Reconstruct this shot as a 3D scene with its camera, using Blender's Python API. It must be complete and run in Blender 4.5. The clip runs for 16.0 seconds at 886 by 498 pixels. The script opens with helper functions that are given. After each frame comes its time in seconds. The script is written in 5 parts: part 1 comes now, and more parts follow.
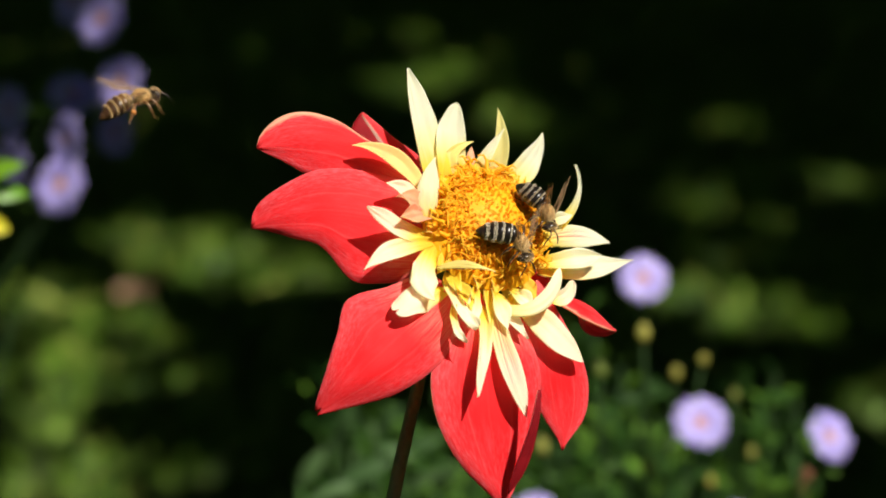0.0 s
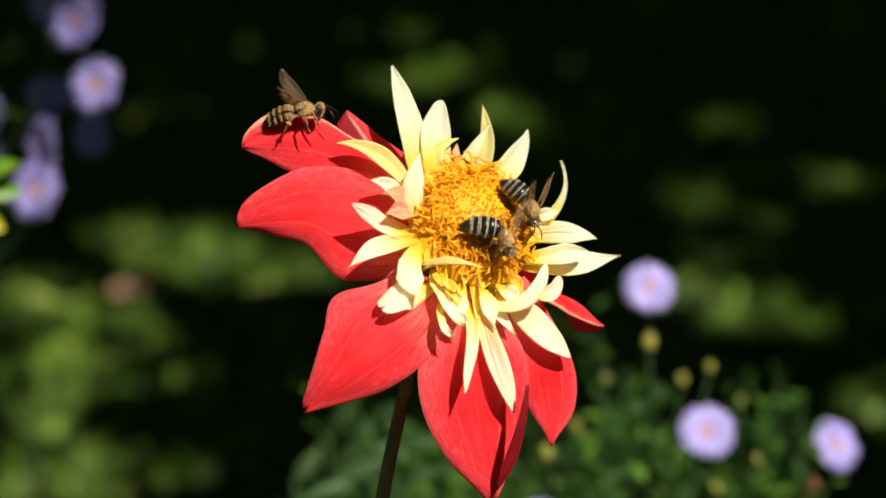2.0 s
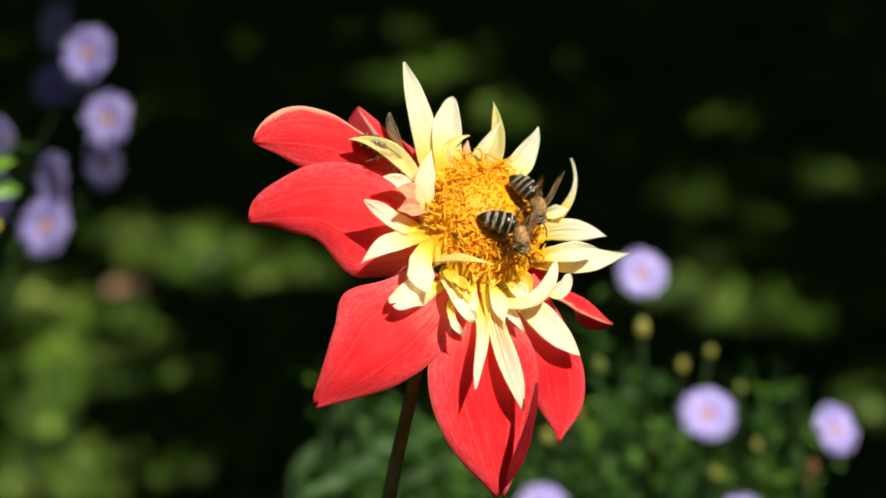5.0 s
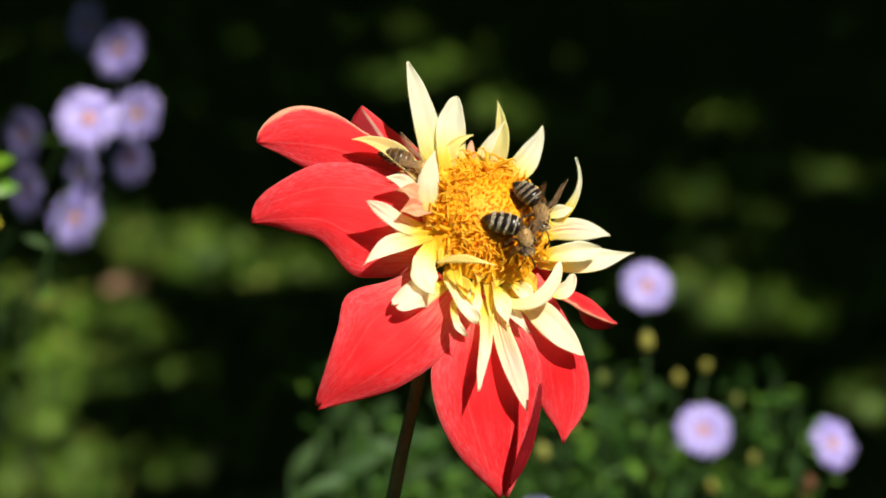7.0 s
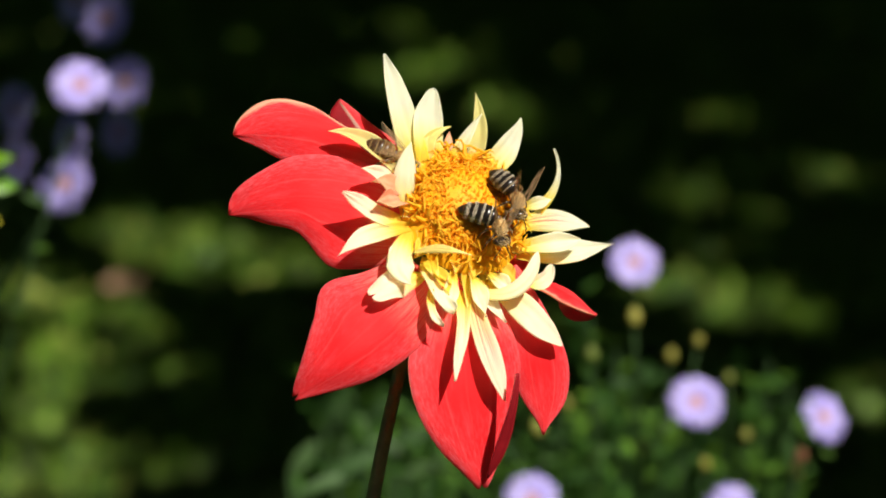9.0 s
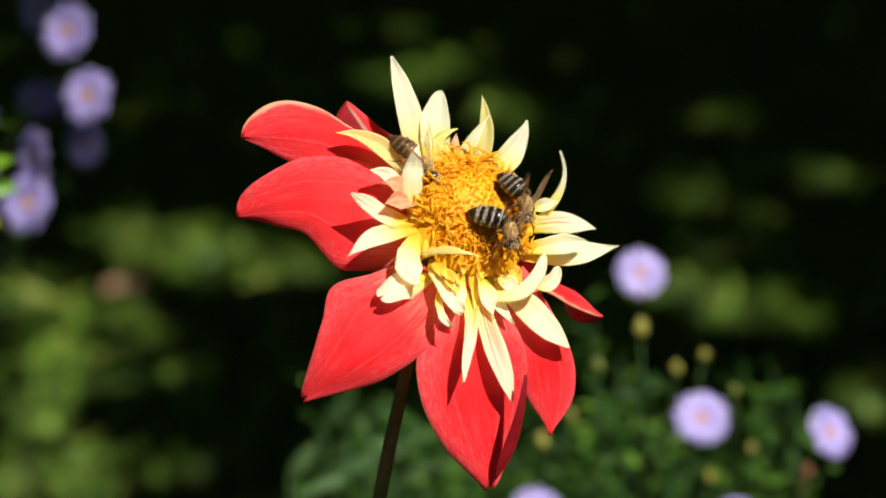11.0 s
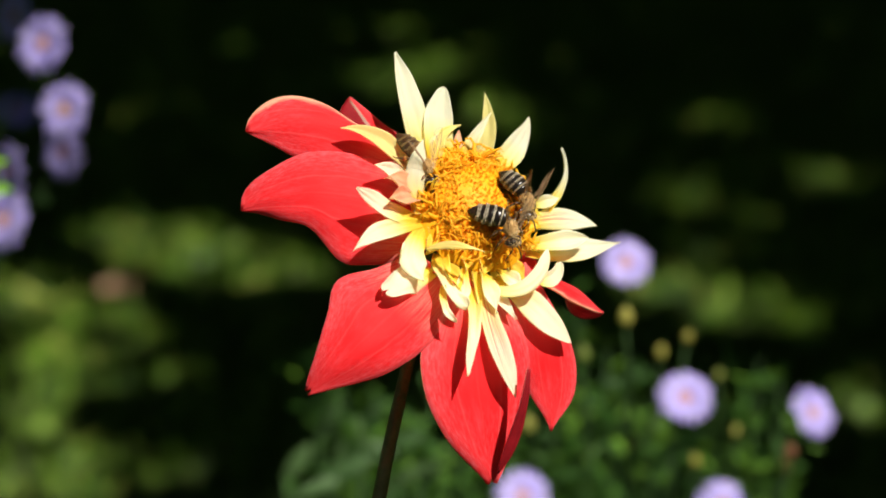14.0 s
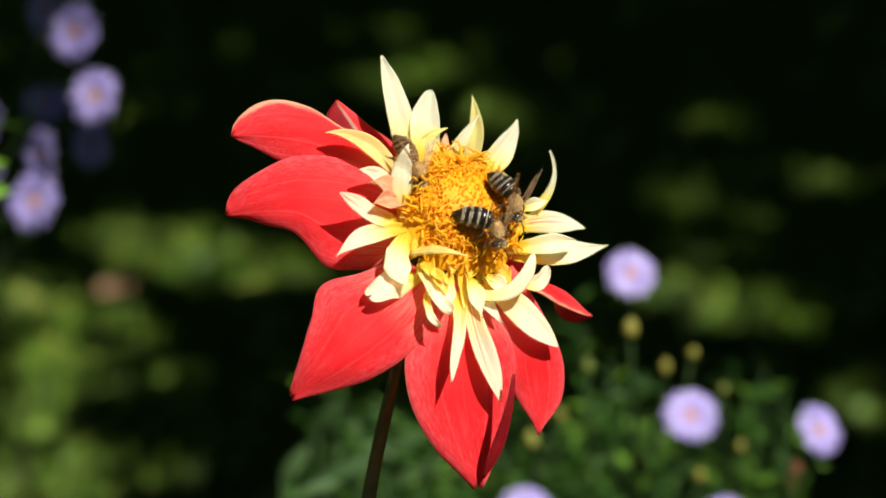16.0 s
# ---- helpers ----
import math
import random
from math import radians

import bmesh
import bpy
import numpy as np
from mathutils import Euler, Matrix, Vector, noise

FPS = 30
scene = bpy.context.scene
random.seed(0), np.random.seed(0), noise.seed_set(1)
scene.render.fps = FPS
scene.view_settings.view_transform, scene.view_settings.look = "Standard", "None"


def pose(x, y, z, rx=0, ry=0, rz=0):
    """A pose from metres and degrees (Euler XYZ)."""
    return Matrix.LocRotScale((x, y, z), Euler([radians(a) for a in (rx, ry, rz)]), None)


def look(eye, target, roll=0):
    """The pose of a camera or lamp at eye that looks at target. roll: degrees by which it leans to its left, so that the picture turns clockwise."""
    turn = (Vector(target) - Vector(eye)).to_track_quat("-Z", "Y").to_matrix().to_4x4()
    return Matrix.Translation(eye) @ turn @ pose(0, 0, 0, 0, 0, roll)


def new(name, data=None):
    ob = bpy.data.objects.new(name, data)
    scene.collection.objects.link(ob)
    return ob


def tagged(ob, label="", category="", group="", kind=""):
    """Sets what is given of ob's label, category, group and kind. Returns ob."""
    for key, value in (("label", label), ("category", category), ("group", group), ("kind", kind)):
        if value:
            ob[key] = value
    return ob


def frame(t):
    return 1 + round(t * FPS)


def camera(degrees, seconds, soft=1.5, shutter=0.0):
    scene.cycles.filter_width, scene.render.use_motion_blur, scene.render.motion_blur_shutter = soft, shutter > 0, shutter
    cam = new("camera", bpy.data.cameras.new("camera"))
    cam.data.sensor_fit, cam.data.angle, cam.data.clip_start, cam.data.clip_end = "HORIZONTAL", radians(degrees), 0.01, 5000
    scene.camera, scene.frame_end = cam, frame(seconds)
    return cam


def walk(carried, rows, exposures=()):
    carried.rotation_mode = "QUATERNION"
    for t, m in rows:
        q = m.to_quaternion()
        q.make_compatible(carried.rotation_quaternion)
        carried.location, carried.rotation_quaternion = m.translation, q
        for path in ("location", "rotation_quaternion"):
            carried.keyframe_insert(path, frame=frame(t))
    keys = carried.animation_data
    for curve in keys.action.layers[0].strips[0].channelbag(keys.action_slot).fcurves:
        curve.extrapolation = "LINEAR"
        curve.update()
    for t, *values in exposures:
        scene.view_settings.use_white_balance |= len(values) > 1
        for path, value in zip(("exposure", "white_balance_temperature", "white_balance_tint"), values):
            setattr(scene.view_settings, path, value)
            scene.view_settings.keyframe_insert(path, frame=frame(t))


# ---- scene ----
PITCH, EYE_HEIGHT, FOCUS = 18.0, 0.95, 0.507

cam = camera(20.0, 16.0, soft=1.75)
cam.data.dof.use_dof = True
cam.data.dof.focus_distance = FOCUS
cam.data.dof.aperture_fstop = 13.5


def eye(tilt, turn):
    return pose(0, 0, EYE_HEIGHT, 90 - PITCH + tilt, 0, turn)


walk(cam, [
    (0, eye(0.000, 0.000)),
    (0.5, eye(0.000, 0.000)),
    (1, eye(-0.013, -0.054)),
    (1.5, eye(-0.039, -0.095)),
    (2, eye(-0.039, -0.115)),
    (2.5, eye(-0.032, -0.135)),
    (3, eye(-0.026, -0.135)),
    (3.5, eye(-0.032, -0.142)),
    (4, eye(-0.052, -0.169)),
    (6.5, eye(-0.135, -0.217)),
    (7, eye(-0.142, -0.224)),
    (7.5, eye(-0.168, -0.230)),
    (8, eye(-0.180, -0.230)),
    (8.5, eye(-0.180, -0.237)),
    (9, eye(-0.180, -0.244)),
    (11.5, eye(-0.122, -0.251)),
    (12, eye(-0.122, -0.264)),
    (12.5, eye(-0.129, -0.305)),
    (13, eye(-0.122, -0.325)),
    (13.5, eye(-0.116, -0.352)),
    (14, eye(-0.116, -0.366)),
    (14.5, eye(-0.110, -0.379)),
    (15, eye(-0.103, -0.386)),
    (15.5, eye(-0.090, -0.400)),
    (16, eye(-0.077, -0.420)),
])

# ---- light ----
SUN = Vector((0.420, -0.386, 0.819)).normalized()
world = bpy.data.worlds.new("sky")
scene.world = world
world.use_nodes = True
sky = world.node_tree.nodes.new("ShaderNodeTexSky")
sky.sky_type, sky.sun_disc = "NISHITA", False
sky.sun_elevation = math.asin(SUN.z)
sky.sun_rotation = math.atan2(SUN.x, SUN.y)
world.node_tree.links.new(sky.outputs[0], world.node_tree.nodes["Background"].inputs[0])
world.node_tree.nodes["Background"].inputs[1].default_value = 0.038
sun_data = bpy.data.lights.new("sun", "SUN")
sun_data.energy, sun_data.angle, sun_data.color = 5.0, radians(0.4), (1.0, 0.94, 0.82)
sun = new("sun", sun_data)
sun.matrix_world = look(SUN * 20, (0, 0, 0))
scene.view_settings.exposure = 0.68


# ---- materials ----
class Mat:
    """A small builder round one node material."""

    def __init__(self, name):
        self.m = bpy.data.materials.new(name)
        self.m.use_nodes = True
        self.t = self.m.node_tree
        self.bsdf = self.t.nodes["Principled BSDF"]
        self.out = self.t.nodes["Material Output"]

    def node(self, kind, **sets):
        n = self.t.nodes.new(kind)
        for k, v in sets.items():
            n.inputs[k].default_value = v
        return n

    def link(self, a, b):
        self.t.links.new(a, b)

    def set(self, **sets):
        for k, v in sets.items():
            self.bsdf.inputs[k.replace("_", " ")].default_value = v
        return self

    def coords(self, kind, scale):
        tc = self.node("ShaderNodeTexCoord")
        mp = self.node("ShaderNodeMapping", Scale=scale)
        self.link(tc.outputs[kind], mp.inputs[0])
        return mp.outputs[0]

    def noise(self, vec, scale, detail=3.0, rough=0.55):
        n = self.node("ShaderNodeTexNoise", Scale=scale, Detail=detail, Roughness=rough)
        self.link(vec, n.inputs["Vector"])
        return n.outputs["Fac"]

    def ramp(self, fac, stops):
        r = self.t.nodes.new("ShaderNodeValToRGB")
        el = r.color_ramp.elements
        while len(el) < len(stops):
            el.new(0.5)
        for e, (p, c) in zip(el, stops):
            e.position, e.color = p, (*c, 1)
        self.link(fac, r.inputs[0])
        return r.outputs[0]

    def mix(self, a, b, fac, how="MIX"):
        n = self.t.nodes.new("ShaderNodeMix")
        n.data_type, n.blend_type = "RGBA", how
        for sock, v in ((n.inputs[6], a), (n.inputs[7], b), (n.inputs[0], fac)):
            if isinstance(v, (int, float)):
                sock.default_value = v
            elif isinstance(v, tuple):
                sock.default_value = (*v, 1)
            else:
                self.link(v, sock)
        return n.outputs[2]

    def math(self, how, a, b):
        n = self.t.nodes.new("ShaderNodeMath")
        n.operation = how
        for sock, v in ((n.inputs[0], a), (n.inputs[1], b)):
            if isinstance(v, (int, float)):
                sock.default_value = v
            else:
                self.link(v, sock)
        return n.outputs[0]

    def color(self, c):
        if isinstance(c, tuple):
            self.bsdf.inputs["Base Color"].default_value = (*c, 1)
        else:
            self.link(c, self.bsdf.inputs["Base Color"])
        return self

    def bump(self, fac, strength, distance):
        b = self.node("ShaderNodeBump", Strength=strength, Distance=distance)
        self.link(fac, b.inputs["Height"])
        self.link(b.outputs[0], self.bsdf.inputs["Normal"])
        return self

    def thin(self, c, share):
        """Lets a share of the light through, as petals and leaves do."""
        tr = self.node("ShaderNodeBsdfTranslucent")
        if isinstance(c, tuple):
            tr.inputs[0].default_value = (*c, 1)
        else:
            self.link(c, tr.inputs[0])
        ms = self.node("ShaderNodeMixShader", Fac=share)
        self.link(self.bsdf.outputs[0], ms.inputs[1])
        self.link(tr.outputs[0], ms.inputs[2])
        self.link(ms.outputs[0], self.out.inputs[0])
        return self


def random_value(m):
    return m.node("ShaderNodeObjectInfo").outputs["Random"]


def axis_of(m, kind, which):
    tc = m.node("ShaderNodeTexCoord")
    sp = m.node("ShaderNodeSeparateXYZ")
    m.link(tc.outputs[kind], sp.inputs[0])
    return sp.outputs[which]


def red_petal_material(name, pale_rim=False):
    m = Mat(name)
    streak = m.noise(m.coords("UV", (15, 4.5, 1)), 1.0, 6, 0.65)
    patch = m.noise(m.coords("UV", (3.5, 4.0, 1)), 1.6, 4)
    vein = m.noise(m.coords("UV", (62, 7.0, 1)), 1.0, 4, 0.65)
    base = m.ramp(streak, [(0.25, (0.80, 0.022, 0.030)), (0.9, (0.83, 0.036, 0.046))])
    outer = m.ramp(axis_of(m, "UV", 1), [(0.35, (0.45, 0.45, 0.45)), (0.95, (1.0, 1.0, 1.0))])
    pale = m.math("MULTIPLY", m.ramp(m.math("MULTIPLY", patch, streak), [(0.24, (0, 0, 0)), (0.48, (0.24, 0.24, 0.24))]), outer)
    col = m.mix(base, (0.90, 0.20, 0.25), pale)
    across = m.math("ABSOLUTE", m.math("SUBTRACT", axis_of(m, "UV", 0), 0.5), 0.0)
    rim = m.ramp(across, [(0.43, (0, 0, 0)), (0.5, (0.35, 0.35, 0.35))])
    col = m.mix(col, (0.88, 0.22, 0.24), rim)
    fine = m.ramp(m.math("MULTIPLY", vein, m.math("ADD", across, 0.75)), [(0.52, (0, 0, 0)), (0.82, (0.26, 0.26, 0.26))])
    col = m.mix(col, (0.90, 0.28, 0.32), fine)
    mottle = m.ramp(m.noise(m.coords("UV", (46, 22, 1)), 1.0, 5, 0.7), [(0.44, (0, 0, 0)), (0.66, (0.5, 0.5, 0.5))])
    margin = m.math("ADD", m.ramp(across, [(0.22, (0, 0, 0)), (0.5, (1, 1, 1))]), m.ramp(axis_of(m, "UV", 1), [(0.6, (0, 0, 0)), (1.0, (0.8, 0.8, 0.8))]))
    col = m.mix(col, (0.92, 0.30, 0.36), m.math("MINIMUM", m.math("MULTIPLY", mottle, margin), 0.6))
    wave = m.math("ADD", axis_of(m, "UV", 0), m.math("MULTIPLY", m.math("SUBTRACT", patch, 0.5), 0.05))
    for at, share in ((0.30, 0.20), (0.52, 0.07), (0.71, 0.16)):
        off = m.math("ABSOLUTE", m.math("SUBTRACT", wave, at), 0.0)
        line = m.math("MULTIPLY", m.ramp(off, [(0.0, (share, share, share)), (0.016, (0, 0, 0))]), outer)
        col = m.mix(col, (0.93, 0.42, 0.42), line)
    foot = m.math("MULTIPLY", m.ramp(axis_of(m, "UV", 1), [(0.12, (1, 1, 1)), (0.32, (0, 0, 0))]), m.ramp(vein, [(0.40, (0, 0, 0)), (0.66, (0.6, 0.6, 0.6))]))
    col = m.mix(col, (0.93, 0.55, 0.42), foot)
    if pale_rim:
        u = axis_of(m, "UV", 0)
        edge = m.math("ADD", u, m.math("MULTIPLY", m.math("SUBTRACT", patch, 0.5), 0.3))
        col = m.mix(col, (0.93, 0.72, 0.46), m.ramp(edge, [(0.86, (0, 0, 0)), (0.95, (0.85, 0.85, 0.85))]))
    along = axis_of(m, "UV", 1)
    tip = m.ramp(along, [(0.985, (0, 0, 0)), (1.0, (0.8, 0.8, 0.8))])
    col = m.mix(col, (0.25, 0.02, 0.02), tip)
    m.color(col).set(Roughness=0.55, Specular_IOR_Level=0.16)
    m.bump(vein, 0.18, 0.0005)
    return m.thin((0.93, 0.04, 0.03), 0.56).m


def red_back_material():
    m = Mat("red_petal_back")
    streak = m.noise(m.coords("UV", (22, 1.5, 1)), 1.0, 3)
    m.color(m.ramp(streak, [(0.3, (0.72, 0.30, 0.16)), (0.6, (0.85, 0.55, 0.30)), (0.8, (0.80, 0.25, 0.16))]))
    m.set(Roughness=0.55, Specular_IOR_Level=0.3)
    return m.thin((0.85, 0.1, 0.05), 0.22).m


def cream_petal_material(name, flush):
    m = Mat(name)
    along = axis_of(m, "UV", 1)
    wob = m.noise(m.coords("UV", (8, 1.5, 1)), 1.0, 3)
    pos = m.math("ADD", along, m.math("MULTIPLY", m.math("SUBTRACT", wob, 0.5), 0.25))
    col = m.ramp(pos, [(0.0, (0.82, 0.50, 0.015)), (0.20, (0.92, 0.75, 0.09)), (0.38, (0.95, 0.905, 0.48)), (0.60, (0.965, 0.965, 0.78))])
    if flush:
        across = m.math("ABSOLUTE", m.math("SUBTRACT", axis_of(m, "UV", 0), 0.5), 0.0)
        band = m.ramp(across, [(0.0, (1, 1, 1)), (0.22, (0.5, 0.5, 0.5)), (0.42, (0, 0, 0))])
        lines = m.noise(m.coords("UV", (22, 1.2, 1)), 1.0, 4)
        spots = m.ramp(lines, [(0.44, (0, 0, 0)), (0.62, (0.9, 0.9, 0.9))])
        span = m.ramp(along, [(0.15, (0, 0, 0)), (0.3, (1, 1, 1)), (0.55, (0.8, 0.8, 0.8)), (0.8, (0, 0, 0))])
        fac = m.math("MULTIPLY", m.math("MULTIPLY", band, spots), span)
        col = m.mix(col, (0.76, 0.06, 0.07), m.math("MINIMUM", m.math("MULTIPLY", fac, 2.2 * flush), 0.9))
    m.color(col).set(Roughness=0.5, Specular_IOR_Level=0.3)
    m.bump(m.noise(m.coords("UV", (40, 0.8, 1)), 1.0, 2), 0.25, 0.0005)
    return m.thin(m.mix(col, (0.96, 0.88, 0.35), 0.25), 0.57).m


def plain(name, c, rough=0.6, var=0.3, scale=60.0, thin=0.0, kind="Object", spec=0.3, metal=0.0):
    m = Mat(name)
    f = m.noise(m.coords(kind, (1, 1, 1)), scale, 4)
    g = m.noise(m.coords(kind, (1, 1, 1)), scale * 0.17, 2)
    lo, hi = tuple(v * (1 - var) for v in c), tuple(min(1.0, v * (1 + var)) for v in c)
    col = m.ramp(m.math("MULTIPLY", m.math("ADD", f, g), 0.5), [(0.35, lo), (0.65, hi)])
    m.color(col).set(Roughness=rough, Specular_IOR_Level=spec, Metallic=metal)
    m.bump(f, 0.2, 0.15 / scale)
    if thin:
        m.thin(tuple(min(1.0, v * 1.2) for v in c), thin)
    return m.m


def varied(name, lo, hi, rough=0.6, thin=0.0):
    """Colour that differs from piece to piece."""
    m = Mat(name)
    r = m.ramp(random_value(m), [(0.0, lo), (1.0, hi)])
    f = m.noise(m.coords("Object", (1, 1, 1)), 900.0, 2)
    col = m.mix(r, tuple(v * 0.6 for v in lo), m.math("MULTIPLY", f, 0.5))
    m.color(col).set(Roughness=rough, Specular_IOR_Level=0.3)
    if thin:
        m.thin(hi, thin)
    return m.m


def island(name, stops, rough=0.6, thin=0.0):
    m = Mat(name)
    g = m.node("ShaderNodeNewGeometry")
    col = m.ramp(g.outputs["Random Per Island"], stops)
    m.color(col).set(Roughness=rough, Specular_IOR_Level=0.2)
    if thin:
        m.thin(col, thin)
    return m.m


def wing_material():
    m = Mat("wing_membrane")
    f = m.noise(m.coords("Object", (1, 1, 1)), 500.0, 3)
    m.color(m.ramp(f, [(0.3, (0.30, 0.21, 0.12)), (0.7, (0.46, 0.34, 0.20))])).set(Roughness=0.25, Specular_IOR_Level=0.6)
    tr = m.node("ShaderNodeBsdfTransparent")
    ms = m.node("ShaderNodeMixShader", Fac=0.10)
    m.link(tr.outputs[0], ms.inputs[1])
    m.link(m.bsdf.outputs[0], ms.inputs[2])
    m.link(ms.outputs[0], m.out.inputs[0])
    return m.m


def cream_under_material():
    """The sheer lower skin of the cream petals, which lets the light out."""
    m = Mat("cream_petal_under")
    f = m.noise(m.coords("UV", (30, 1.5, 1)), 1.0, 3)
    m.color(m.ramp(f, [(0.3, (0.91, 0.84, 0.40)), (0.7, (0.94, 0.91, 0.55))])).set(Roughness=0.5, Specular_IOR_Level=0.2)
    tr = m.node("ShaderNodeBsdfTransparent")
    ms = m.node("ShaderNodeMixShader", Fac=0.25)
    m.link(tr.outputs[0], ms.inputs[1])
    m.link(m.bsdf.outputs[0], ms.inputs[2])
    m.link(ms.outputs[0], m.out.inputs[0])
    return m.m


RED, RED_BACK = red_petal_material("red_petal"), red_back_material()
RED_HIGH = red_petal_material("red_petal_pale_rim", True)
CREAM, FLUSHED = cream_petal_material("cream_petal", 0.0), cream_petal_material("flushed_petal", 0.7)
YOLK = plain("yellow_petal", (0.92, 0.66, 0.09), 0.5, 0.12, 400, 0.6)
PINK = plain("pink_petal", (0.90, 0.42, 0.26), 0.5, 0.35, 500, 0.4)
UNDER = cream_under_material()
# russet back of a curled petal, darkened in colour for a neighbour's shade
SHADED_RUSSET = plain("shaded_russet_edge", (0.22, 0.07, 0.04), 0.5, 0.3, 500, 0.06)
# red petal darkened: shade on folds and rolled margins put into the colour
SHADED_RED = plain("shaded_red_petal", (0.20, 0.006, 0.010), 0.6, 0.25, 500, 0.05, spec=0.1)
# backlit orange of the ruffled cream petals, put into the colour
CORAL_BACKLIT = plain("coral_backlit_petal", (0.95, 0.40, 0.25), 0.5, 0.4, 350, 0.55)
# the shade inside two cupped petals is put into this golden colour too
GOLD_AND_SHADE = plain("golden_and_shaded_petal", (0.94, 0.80, 0.34), 0.5, 0.2, 300, 0.6)
STEM = plain("dahlia_stem", (0.17, 0.155, 0.05), 0.5, 0.35, 400)
FLORET = varied("floret", (0.99, 0.48, 0.014), (0.99, 0.70, 0.05), 0.5, 0.5)
FLORET_BUD = island("floret_bud", [(0.0, (0.98, 0.43, 0.010)), (0.7, (0.99, 0.58, 0.02)), (1.0, (0.99, 0.70, 0.06))], 0.5, 0.4)
DISC = plain("disc_bed", (0.97, 0.44, 0.009), 0.6, 0.15, 900, 0.3)
CHITIN = plain("dark_chitin", (0.012, 0.008, 0.006), 0.28, 0.4, 1500, spec=0.5)
BROWN = plain("brown_chitin", (0.06, 0.026, 0.010), 0.35, 0.4, 1500, spec=0.5)
BAND = island("pale_hair", [(0.0, (0.45, 0.38, 0.27)), (1.0, (0.74, 0.68, 0.56))], 0.8)
TAWNY = island("tawny_hair", [(0.0, (0.55, 0.36, 0.14)), (1.0, (0.86, 0.68, 0.38))], 0.85, 0.35)
FUZZ = plain("thorax_fuzz", (0.55, 0.36, 0.15), 0.9, 0.4, 2200)
POLLEN = plain("pollen", (0.45, 0.17, 0.04), 0.8, 0.2, 900)
AMBER = plain("amber_chitin", (0.14, 0.065, 0.022), 0.35, 0.5, 1500, spec=0.4)
DULL_BAND = island("dull_hair", [(0.0, (0.28, 0.17, 0.065)), (1.0, (0.56, 0.40, 0.20))], 0.85, 0.2)
EYE = plain("compound_eye", (0.022, 0.012, 0.008), 0.4, 0.2, 2500, spec=0.3)
WING = wing_material()
VEIN = plain("wing_vein", (0.28, 0.16, 0.07), 0.5, 0.3, 900)
LILAC = varied("lilac_petal", (0.36, 0.30, 0.74), (0.54, 0.47, 0.86), 0.55, 0.25)
ASTER_DISC = varied("aster_disc", (0.42, 0.22, 0.26), (0.40, 0.23, 0.13), 0.7)
LEAF = varied("aster_leaf", (0.012, 0.045, 0.006), (0.10, 0.22, 0.02), 0.65, 0.3)
LEAF_MASS = island("leaf_mass", [(0.0, (0.012, 0.045, 0.006)), (0.6, (0.035, 0.10, 0.012)), (1.0, (0.11, 0.23, 0.02))], 0.65, 0.3)
BRIGHT_LEAF = varied("bright_leaf", (0.12, 0.30, 0.015), (0.20, 0.36, 0.02), 0.4, 0.3)
YELLOW_LEAF = plain("yellow_leaf", (0.60, 0.55, 0.03), 0.5, 0.2, 200, 0.25)
BROAD_LEAF = varied("broad_leaf", (0.03, 0.075, 0.02), (0.09, 0.16, 0.055), 0.55, 0.2)
ASTER_STEM = plain("aster_stem", (0.02, 0.05, 0.010), 0.8, 0.3, 200)
OLD_BUD = plain("withered_bud", (0.15, 0.065, 0.03), 0.8, 0.3, 400)
BUD = varied("aster_bud", (0.12, 0.18, 0.035), (0.36, 0.29, 0.05), 0.6)
GRASS = island("grass_blade", [(0.0, (0.03, 0.085, 0.007)), (0.5, (0.09, 0.19, 0.014)), (0.85, (0.20, 0.34, 0.035)), (1.0, (0.38, 0.43, 0.09))], 0.5, 0.3)
CROWN = island("crown_leaf", [(0.0, (0.03, 0.07, 0.012)), (1.0, (0.06, 0.11, 0.02))], 0.5, 0.0)
BARK = plain("bark", (0.09, 0.065, 0.045), 0.9, 0.5, 14)
DRY_LEAF = plain("dry_leaf", (0.30, 0.19, 0.11), 0.7, 0.3, 60)


def ground_material():
    m = Mat("lawn_soil")
    a = m.noise(m.coords("Object", (1, 1, 1)), 3.0, 5)
    b = m.noise(m.coords("Object", (1, 1, 1)), 60.0, 4)
    c1 = m.ramp(a, [(0.35, (0.022, 0.036, 0.010)), (0.65, (0.040, 0.062, 0.014))])
    m.color(m.mix(c1, (0.07, 0.05, 0.025), m.ramp(b, [(0.55, (0, 0, 0)), (0.75, (0.8, 0.8, 0.8))])))
    m.set(Roughness=0.9, Specular_IOR_Level=0.1)
    m.bump(b, 0.6, 0.02)
    return m.m


GROUND = ground_material()


# ---- shaping ----
def mesh_of(name, verts, faces, material, smooth=True, uvs=None):
    me = bpy.data.meshes.new(name)
    me.from_pydata([tuple(v) for v in verts], [], faces)
    for mt in material if isinstance(material, (list, tuple)) else [material]:
        me.materials.append(mt)
    if smooth:
        me.polygons.foreach_set("use_smooth", [True] * len(me.polygons))
    if uvs is not None:
        layer = me.uv_layers.new(name="uv")
        idx = np.zeros(len(me.loops), dtype=np.int32)
        me.loops.foreach_get("vertex_index", idx)
        layer.data.foreach_set("uv", np.asarray(uvs, dtype=np.float32)[idx].ravel())
    me.update()
    return me


def part(name, me, parent, m=None, label=""):
    """One mesh object under a thing or a part."""
    ob = new(name, me)
    ob.parent = parent
    if m is not None:
        ob.matrix_basis = m
    return tagged(ob, label) if label else ob


